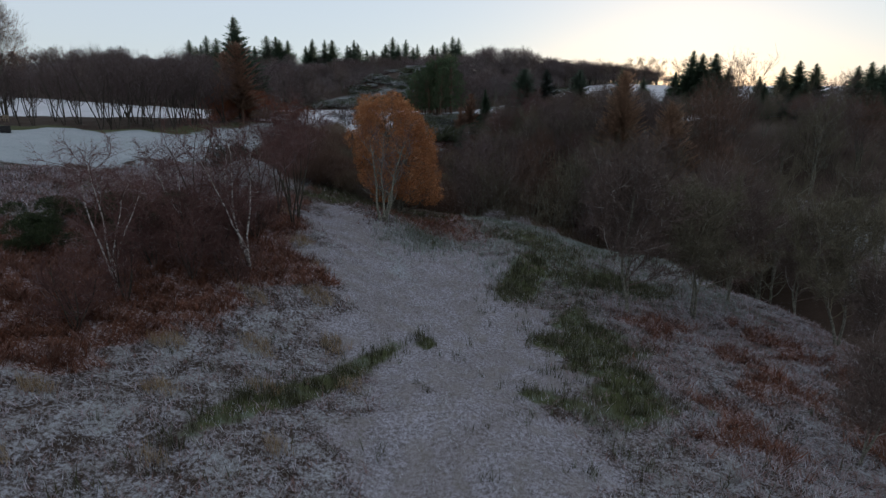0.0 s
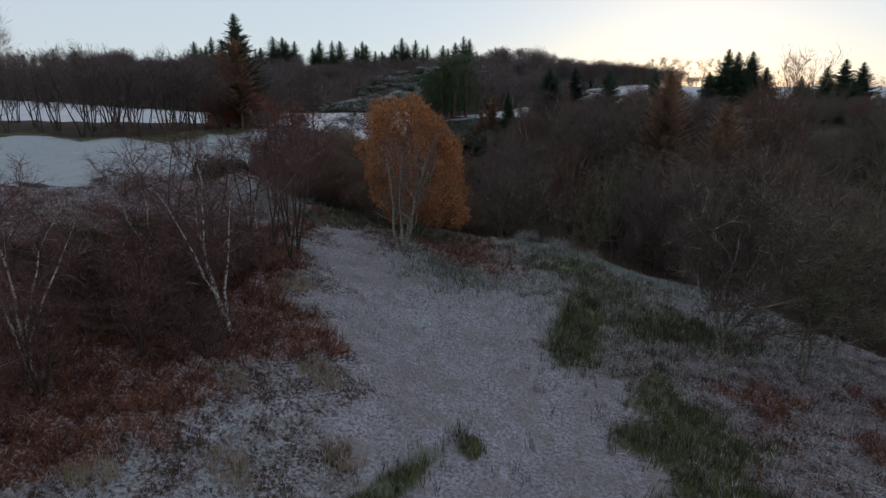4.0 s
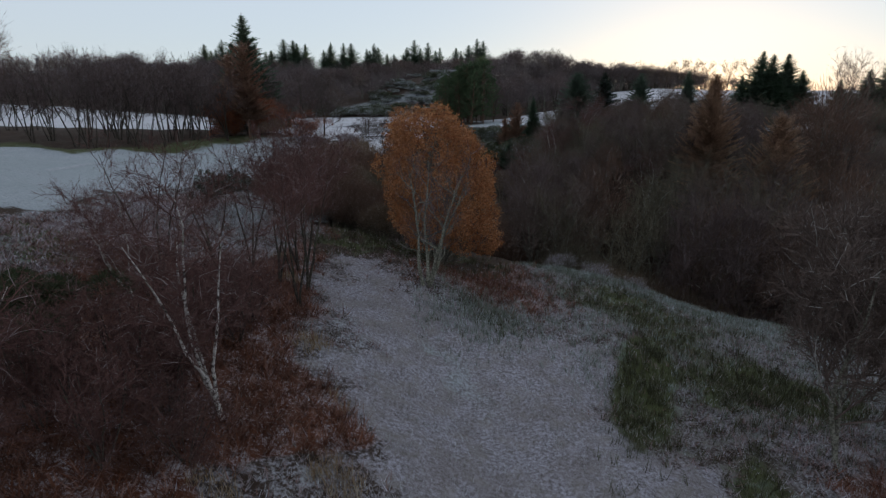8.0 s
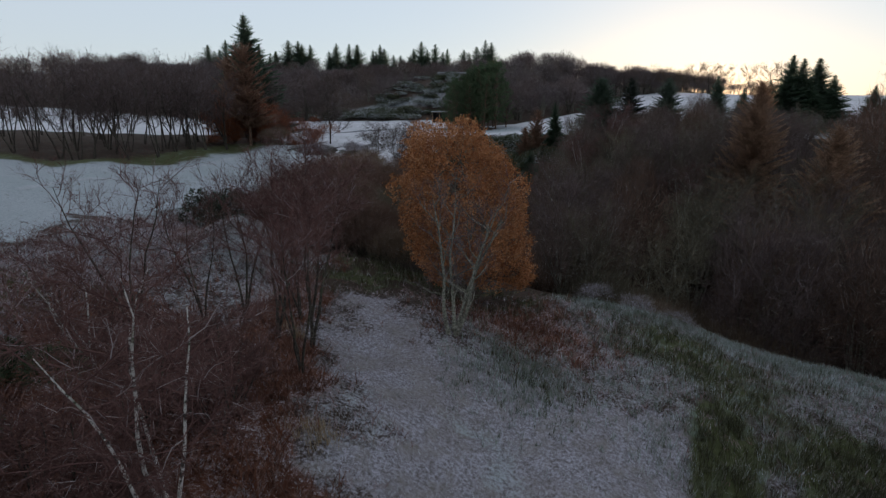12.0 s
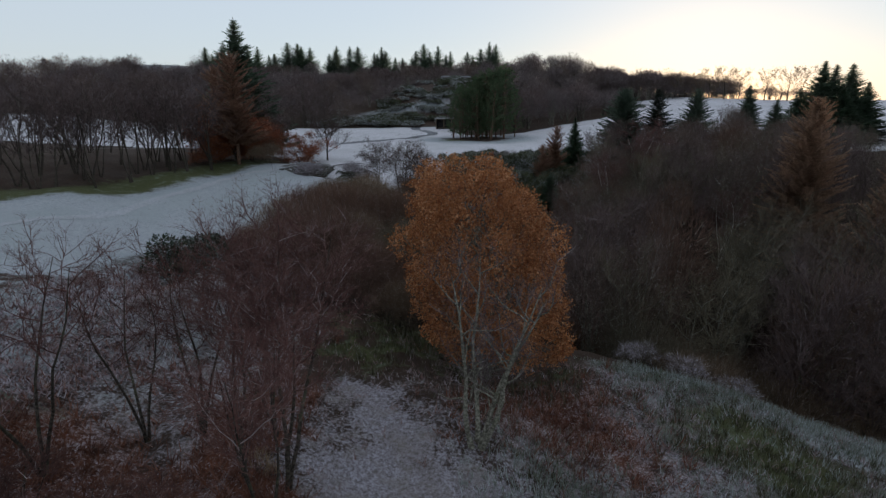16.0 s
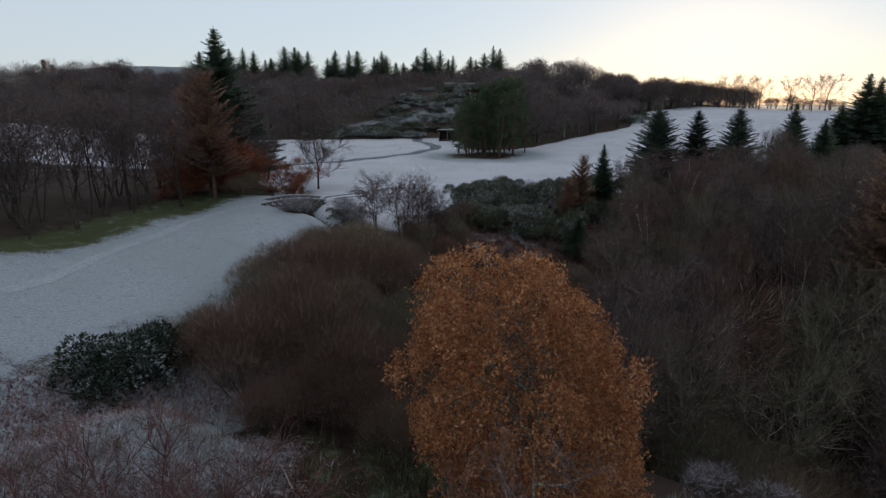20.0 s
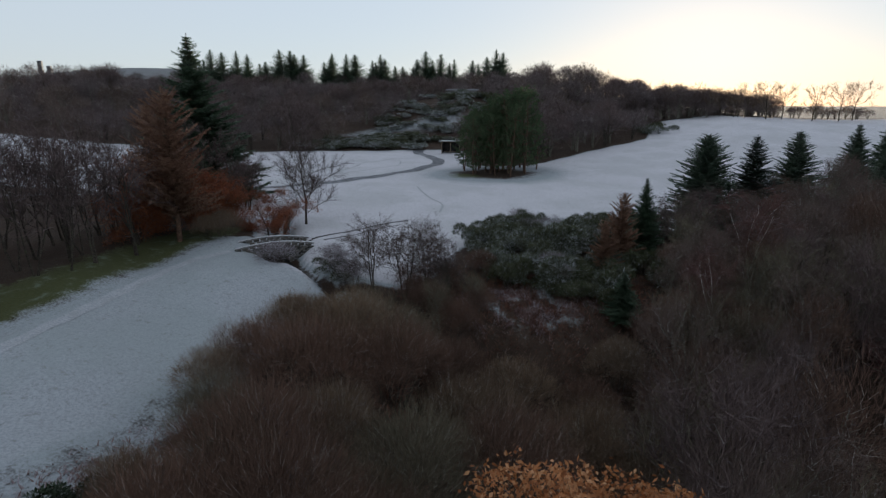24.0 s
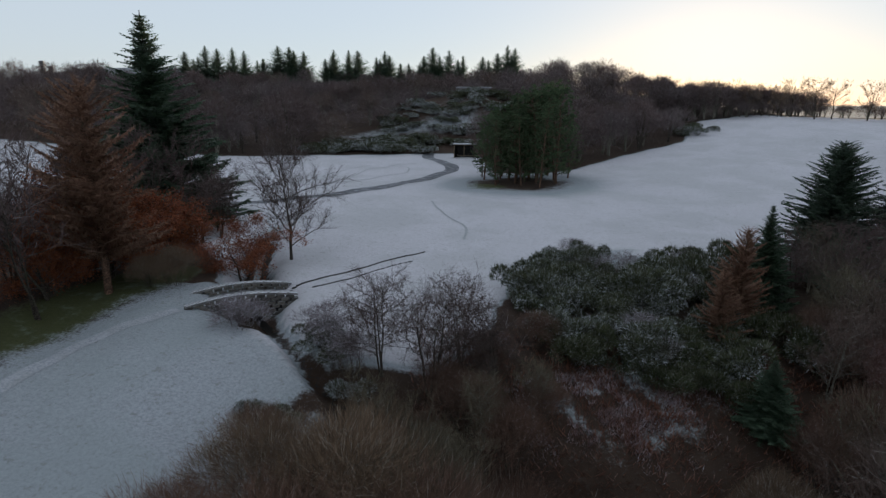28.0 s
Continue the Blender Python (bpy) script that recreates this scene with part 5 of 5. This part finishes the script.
# the ravine
count = 0
while count < 88:
    x, y = (rnd.uniform(4, 42), rnd.uniform(60, 100)) if count < 60 else (rnd.uniform(20, 85), rnd.uniform(46, 104))
    if y < 64 - 0.32 * (x - 5.5) + (6 if x < 30 else 2) or (x < 8 and y > 80) or (x < 13 and y > 90) or (x > 30 and y < 62 and rnd.random() < 0.6):
        continue
    z = float(height(x, y))
    top = min(11.5, 1.8 + 0.3 * (y - 60)) + rnd.uniform(-1.2, 1.4) + 0.10 * max(0, x - 24)
    plant("bare", x, y, min(1.9, max(0.6, (top - z) / 9.0)), rnd.uniform(0.85, 1.05), group="trees in the ravine")
    count += 1
for x, y, top in ((5.5, 80, 6.5), (8, 84, 7.5), (10, 79, 7.5), (7, 89, 8.5), (10.5, 88, 9.0), (10, 93.5, 11.5), (13, 91, 11.5), (12.0, 97, 12.8), (15.5, 95, 13.2), (16.5, 98.5, 13.8), (14, 84, 9.5), (3.5, 77, 6.0), (18.5, 92, 14), (9.2, 97.4, 11.8), (21, 97, 15), (6.5, 84.5, 7.5), (23.5, 92, 14.5), (27, 98, 15.2), (25, 86, 13), (31, 95, 15), (35, 99, 15.2), (20, 87, 12.5), (30, 89, 13.5)):
    plant("bare", x, y, max(0.5, (top - float(height(x, y))) / 9.0), 1.05, group="trees in the ravine")
for k in range(30):
    x, y = rnd.uniform(7.5, 30), rnd.uniform(82, 99)
    if x < 11 and y > 93:
        continue
    top = min(13.2, 8.5 + 0.35 * (y - 82) + 0.12 * (x - 8)) + rnd.uniform(-0.8, 0.6)
    plant("bare", x, y, min(1.5, max(0.5, (top - float(height(x, y))) / 8.5)), 1.15, group="trees in the ravine")
for x, y, s in ((2, 83.2, 0.6), (5, 81.5, 0.72), (8.2, 82.5, 0.8), (4, 78.5, 0.8), (7.2, 79, 0.85), (0, 80.8, 0.6), (10.5, 84.5, 0.8), (7.2, 86.0, 0.6), (4.6, 85.0, 0.5), (9.5, 89, 0.6), (8.6, 92, 0.5)):
    plant("hazel", x, y, s, 1.15, variant=2 if x > 4 else 0, group="bushes in the ravine")
for x, y, s, w in ((-14.5, 63, 0.6, 1.2), (-12, 62.2, 0.55, 1.2), (-16.6, 61.4, 0.42, 1.2), (-10, 60.8, 0.5, 1.2), (-17.6, 66.6, 0.6, 1.2), (-9.0, 64.5, 0.62, 1.2), (-13.2, 68.2, 0.7, 1.2)):
    plant("hazel", x, y, s, w, group="thicket bushes")
for x, y, s, w in ((7.5, 68.5, 0.8, 1.3), (10, 72, 0.9, 1.2), (12, 67.5, 0.8, 1.3), (15, 70, 0.9, 1.3), (6, 73, 0.9, 1.2), (18, 67, 0.9, 1.3), (10, 65.5, 0.55, 1.3), (22, 66, 0.9, 1.3)):
    plant("hazel", x, y, s * 1.15, w, group="bushes in the ravine")
for x, y, s, w in ((38, 80, 1.7, 0.9), (45, 86, 1.5, 0.9), (52, 78, 1.5, 0.9)):
    plant("bare", x, y, s, w, group="trees in the ravine")
for x, y, s in ((25.4, 80.5, 1.34), (29.8, 74.5, 1.6)):
    plant("larch", x, y, s, 1.0, group="larches in the ravine", label="broad larch with fading orange-brown needles in the ravine")
for x, y, s, w in ((34.9, 112.3, 0.86, 1.1), (39.5, 113.5, 0.7, 1.1), (56.6, 133, 1.14, 1.35), (59.8, 134, 1.08, 1.3), (63.1, 134.6, 1.1, 1.35), (53.4, 132, 0.78, 1.3), (66.8, 135, 0.84, 1.4),
                   (60.0, 130.5, 0.8, 1.6), (72, 131, 0.7, 1.2), (75.5, 128.5, 0.86, 1.5), (79.6, 128.4, 0.98, 1.5), (83.5, 129, 0.92, 1.5), (95, 128, 0.95, 1.5), (99, 130, 0.9, 1.5), (69.5, 124, 0.62, 1.5), (77, 122, 0.66, 1.6), (91, 122, 0.66, 1.5)):
    plant("spruce", x, y, s * 1.04, w * 1.15, group="conifers beyond the ravine", label="broad dark green conifer beyond the ravine")
plant("spruce", 87.5, 122.4, 0.92, 1.7, label="pointed dark spruce beyond the ravine")
for k in range(18):
    x, y = rnd.uniform(34, 98), rnd.uniform(106, 120)
    plant("wood", x, y, rnd.uniform(0.34, 0.55), 1.1, group="trees beyond the ravine", label="leafless brown tree beyond the ravine")
# the row beside the fairway
for _ in range(150):
    x = rnd.uniform(-100, -35)
    y0 = lane(x, FAIR_LEFT)
    y = y0 + rnd.uniform(0.5, 34)
    if y > lane(x, [(-100, 134), (-70, 123), (-40, 114)]) or (y < y0 + 4 and rnd.random() < 0.5) or (x > -42 and y > 108):
        continue
    if rnd.random() < 0.55:
        plant("row", x, y, rnd.uniform(0.6, 0.86), group="trees in the row beside the fairway")
plant("bare", -80, 104, 2.4, 0.75, label="tall leafless beech with grey trunk beside the fairway")
# pine clump
for k in range(24):
    a, r = k * 2.4, 1.0 + 0.30 * k
    plant("pine", -2.5 + r * np.cos(a), 151 + r * np.sin(a), rnd.uniform(0.74, 1.08) * (0.78 if r * np.cos(a) < -3.2 else 0.9 if r > 6.5 else 1.0), group="pines in the clump")
# wood on the hill
for x, y, s, v in ((-53, 192, 1.45, 1), (-70, 192, 1.3, 4), (-84, 194, 1.2, 0), (-44, 197, 0.9, 2)):
    plant("wood", x, y, s, 1.15, variant=v, group="trees of the hillside wood")
spots = []
while len(spots) < 225:
    x, y = (rnd.uniform(-190, 10), 150 + 175 * rnd.random() ** 1.5) if len(spots) < 135 else (rnd.uniform(0, 90), rnd.uniform(160, 300))
    e = float(lane(x, WOOD_EDGE))
    if y < e + 2 or y > e + 130 or x > -11 + 0.59 * (y - 63) or (bump(x, y, -12, 218, 17, 24) > 0.35) or (bump(x, y, -32, 204, 22, 10) > 0.4):
        continue
    if any((x - p) ** 2 + (y - q) ** 2 < 18 for p, q in spots):
        continue
    spots.append((x, y))
    plant("wood", x, y, rnd.uniform(0.75, 1.1) * (0.72 if x > 45 else 1.08 if x > 12 and y > 235 else 1.0), rnd.uniform(1.0, 1.35), group="trees of the hillside wood")
far_wood = Bits()
rng_far = np.random.default_rng(77)
for k in range(1150):
    x, y = (rng_far.uniform(-330, 150), rng_far.uniform(250, 420)) if k < 480 else (rng_far.uniform(-170, 75), rng_far.uniform(165, 300))
    e = float(lane(x, WOOD_EDGE))
    if y < e + (30 if k < 480 else 5) or x > -11 + 0.585 * (y - 63) or bump(x, y, -12, 216, 16, 22) > 0.3 or bump(x, y, -32, 204, 20, 8) > 0.35:
        continue
    h, r = rng_far.uniform(6, 9.0) * (0.95 if x > 20 else 1.0) * (1.0 if k < 480 else 0.8), rng_far.uniform(3.0, 4.6)
    d = unit(rng_far.normal(0, 1, (240, 3)))
    d[:, 2] = np.abs(d[:, 2])
    p = np.array([x, y, float(height(x, y)) + h * 0.35]) + d * np.array([r, r, h * 0.55]) * rng_far.uniform(0.5, 0.95, (240, 1))
    sprigs(rng_far, far_wood, p, d, 1.2, 0.06, 0.4, 0.2, 1)
tagged(new("far_wood", far_wood.mesh("far_wood", MAT["mauve_twig"])), "far leafless wood over the brow of the hill", "wood", kind="stuff")
for x in np.arange(-120, 36, 5.2):
    y = float(lane(x, WOOD_EDGE)) + 3.5 + rnd.uniform(-0.8, 2.5)
    if -50 < x < 4:
        continue
    plant("wood", x + rnd.uniform(-1, 1), y, rnd.uniform(0.6, 0.9), 1.1, group="trees of the hillside wood")
for x, y, s in ((-134, 309, 1.15), (-125, 310, 1.11), (-120, 311, 1.0), (-114, 312, 1.22), (-109, 313, 1.22), (-104, 314, 0.87), (-99, 309, 0.85), (-93, 310, 1.22), (-89, 311, 1.23), (-87, 312, 1.25), (-83, 313, 1.2), (-71, 314, 1.18), (-69, 309, 1.13), (-63, 310, 1.3), (-59, 311, 1.18), (-51, 312, 1.11), (-48, 313, 1.05), (-46, 314, 1.0), (-37, 309, 0.79), (-31, 310, 1.01), (-27, 311, 1.11), (-24, 312, 1.08), (-20, 313, 1.06), (-14, 314, 1.04), (-3, 309, 0.95), (1, 310, 1.05), (5, 311, 1.22), (8, 312, 1.09)):
    plant("skycone", x, y, s + 0.5 + rnd.uniform(-0.22, 0.14), rnd.uniform(0.95, 1.7), group="conifers on the skyline")
for k in range(16):
    plant("skycone", -136 + 9.4 * k + rnd.uniform(-3, 3), rnd.uniform(306, 316), rnd.uniform(1.05, 1.4), rnd.uniform(1.0, 1.6), group="conifers on the skyline")
for k in range(26):
    u = k / 25
    plant("wood", 37 + 42 * u + rnd.uniform(-1.5, 1.5), 207 + 6 * u + rnd.uniform(-1, 3), (0.95 - 0.4 * u) * rnd.uniform(0.85, 1.1), 1.2, group="trees of the hillside wood")
for x, y, s in ((63, 203, 0.7), (70, 200, 0.95), (75, 201.8, 0.9), (80, 197, 0.9), (86, 196, 0.95), (92, 200, 1.0), (68, 206, 0.9), (58, 207, 0.8)):
    plant("edge", x, y, s, group="bare trees on the skyline")
for k in range(205):
    x, y = (rnd.uniform(-50, -19), rnd.uniform(192, 203)) if k < 64 else (rnd.uniform(-34, 2), rnd.uniform(198, 230))
    if k > 190:
        x, y = rnd.uniform(36, 44), rnd.uniform(188, 200)
    plant("whin", x, y, rnd.uniform(0.6, 1.3) * (1.0 if k < 64 else 0.85), 1.3, group="whin below the wood")


for k in range(24):
    x, y = 56 + 1.9 * k + rnd.uniform(-0.8, 0.8), 206 + rnd.uniform(-2, 3)
    plant("wood", x, y, rnd.uniform(0.24, 0.42), 1.5, group="scrub along the brow", label="low leafless scrub along the brow of the field")


# ---- grasses and bracken ----
def blades(name, n, region, chance, tall, wide, per, material, label, category, bend=0.5, seed=1):
    """Tufts of thin blades over a region; chance gives how likely a tuft is at a place."""
    rng = np.random.default_rng(seed)
    x, y = rng.uniform(region[0], region[1], n), rng.uniform(region[2], region[3], n)
    keep = rng.random(n) < chance(x, y)
    x, y = np.repeat(x[keep], per), np.repeat(y[keep], per)
    m = len(x)
    x, y = x + rng.normal(0, 0.09, m), y + rng.normal(0, 0.09, m)
    base = np.stack([x, y, height(x, y) - 0.03], -1)
    a = rng.uniform(0, 2 * np.pi, m)
    h = tall * rng.uniform(0.45, 1.2, m)
    lean = np.stack([np.cos(a) * h * bend, np.sin(a) * h * bend, h], -1)
    side = np.stack([-np.sin(a), np.cos(a), np.zeros(m)], -1) * wide
    bits = Bits()
    bits.loose(np.stack([base - side, base + side, base + lean], 1))
    ob = new(name, bits.mesh(name, material))
    return tagged(ob, label, category, kind="stuff")


def channel(k):
    return lambda x, y: cover(x, y)[..., k]


def tussocks(x, y):
    return smooth(np.sin(1.9 * x + 0.7 * y) + np.sin(0.8 * x - 1.7 * y + 2.0) + np.sin(2.6 * y + 1.1 * x + 0.5), 1.2, 2.2)


blades("frosted_grass", 90000, (-16, 20, 13, 62), lambda x, y: np.clip((1.3 * cover(x, y)[..., 0] + 0.12 * cover(x, y)[..., 3]) * (0.35 + 0.9 * tussocks(1.7 * x, 1.7 * y)), 0, 1) * smooth(y, 60, 30), 0.24, 0.012, 4, MAT["frost_grass"], "short grass stiff with white frost", "grass", 0.7, 1)
blades("mound_grass", 9000, (-24, -14, 50, 61), lambda x, y: smooth(bump(x, y, -18.8, 55.5, 4.0, 3.6), 0.15, 0.5), 0.26, 0.02, 4, MAT["frost_grass"], "pale grass tussocks white with frost on the mound", "grass", 0.8, 11)
blades("green_rushes", 62000, (-14, 24, 13, 62), lambda x, y: np.clip((cover(x, y)[..., 1] ** 1.5) * (0.45 + 0.8 * tussocks(1.3 * x + 2.0, 1.3 * y)) + 0.07 * tussocks(x, y) * smooth(y, 30, 22) * smooth(x, -13, -8), 0, 1), 0.62, 0.015, 7, MAT["green_grass"], "tall green rushes partly whitened by frost", "grass", 0.5, 2)
blades("dry_grass", 26000, (-16, 8, 14, 50), lambda x, y: np.clip(1.5 * tussocks(x * 0.8 + 1.0, y * 0.8) * smooth(cover(x, y)[..., 2], 0.8, 0.3) * smooth(x, lane(y, PATH_LEFT) + 1.0, lane(y, PATH_LEFT) - 1.5), 0, 1), 0.5, 0.012, 7, MAT["tan_grass"], "pale dry grass tufts beside the path", "grass", 0.45, 3)
blades("frosted_bracken", 60000, (-16, 30, 13, 60), lambda x, y: np.clip((0.9 * cover(x, y)[..., 0] * smooth(cover(x, y)[..., 3], 0.95, 0.7) + 0.8 * smooth(x, 9.5, 12) * smooth(y, 44, 38) * (1 - cover(x, y)[..., 2]) + 0.75 * bump(x, y, -0.6, 52.6, 4.4, 3.8)) * (0.4 + 0.8 * tussocks(1.5 * x + 3.0, 1.5 * y + 1.0)), 0, 1), 0.26, 0.020, 6, MAT["lilac_fern"], "flattened bracken white with frost", "bracken", 1.2, 6)
blades("bracken", 38000, (-32, 32, 16, 62), lambda x, y: cover(x, y)[..., 2] ** 1.3, 0.5, 0.022, 8, MAT["fern"], "collapsed rust-brown bracken with frosted fronds", "bracken", 1.2, 4)
blades("frosted_rushes", 30000, (-6, 26, 34, 62), lambda x, y: np.clip((0.3 + 0.9 * bump(x, y, 13, 57.6, 15, 2.4, -17)) * inside(x, 3, 24, 2.0) * smooth(y, 36, 42) * smooth(burn_cut(x, y), 2.5, 1.0) * (1 - cover(x, y)[..., 1]) + bump(x, y, -1.9, 46.4, 2.8, 3.4), 0, 1), 0.42, 0.018, 5, MAT["frost_rush"], "grey-green rushes stiff with frost on the ridge", "grass", 0.5, 8)
blades("frosted_heather", 34000, (-36, -16, 32, 74), lambda x, y: np.clip(smooth(y, 32, 37) * smooth(y, 74, 66) * inside(x, lane(y, FAIR_RIGHT) + 0.8, lane(y, FAIR_RIGHT) + 9, 1.0), 0, 1), 0.26, 0.04, 3, MAT["lilac_fern"], "lilac heather and bracken white with frost", "heather", 1.1, 9)
blades("frosted_heather", 15000, (-11, 8, 82, 93), lambda x, y: smooth(bump(x, y, -4, 88, 6, 3.2), 0.25, 0.8) * smooth(np.sin(1.3 * x + 0.5 * y) + np.sin(1.7 * y - 0.9 * x + 1.0) + np.sin(2.9 * x + 2.1 * y), -0.6, 1.0), 0.2, 0.022, 6, MAT["lilac_fern"], "lilac heather and dead fern white with frost in the hollow", "heather", 0.9, 10)
blades("dead_fern", 16000, (-14, 12, 74, 93), lambda x, y: 0.35 + 0.5 * smooth(np.sin(0.9 * x + 0.4 * y) + np.sin(1.3 * y - 0.7 * x), 0.0, 1.2), 0.34, 0.024, 5, MAT["fern"], "collapsed brown fern in the hollow of the burn", "fern", 1.1, 12)
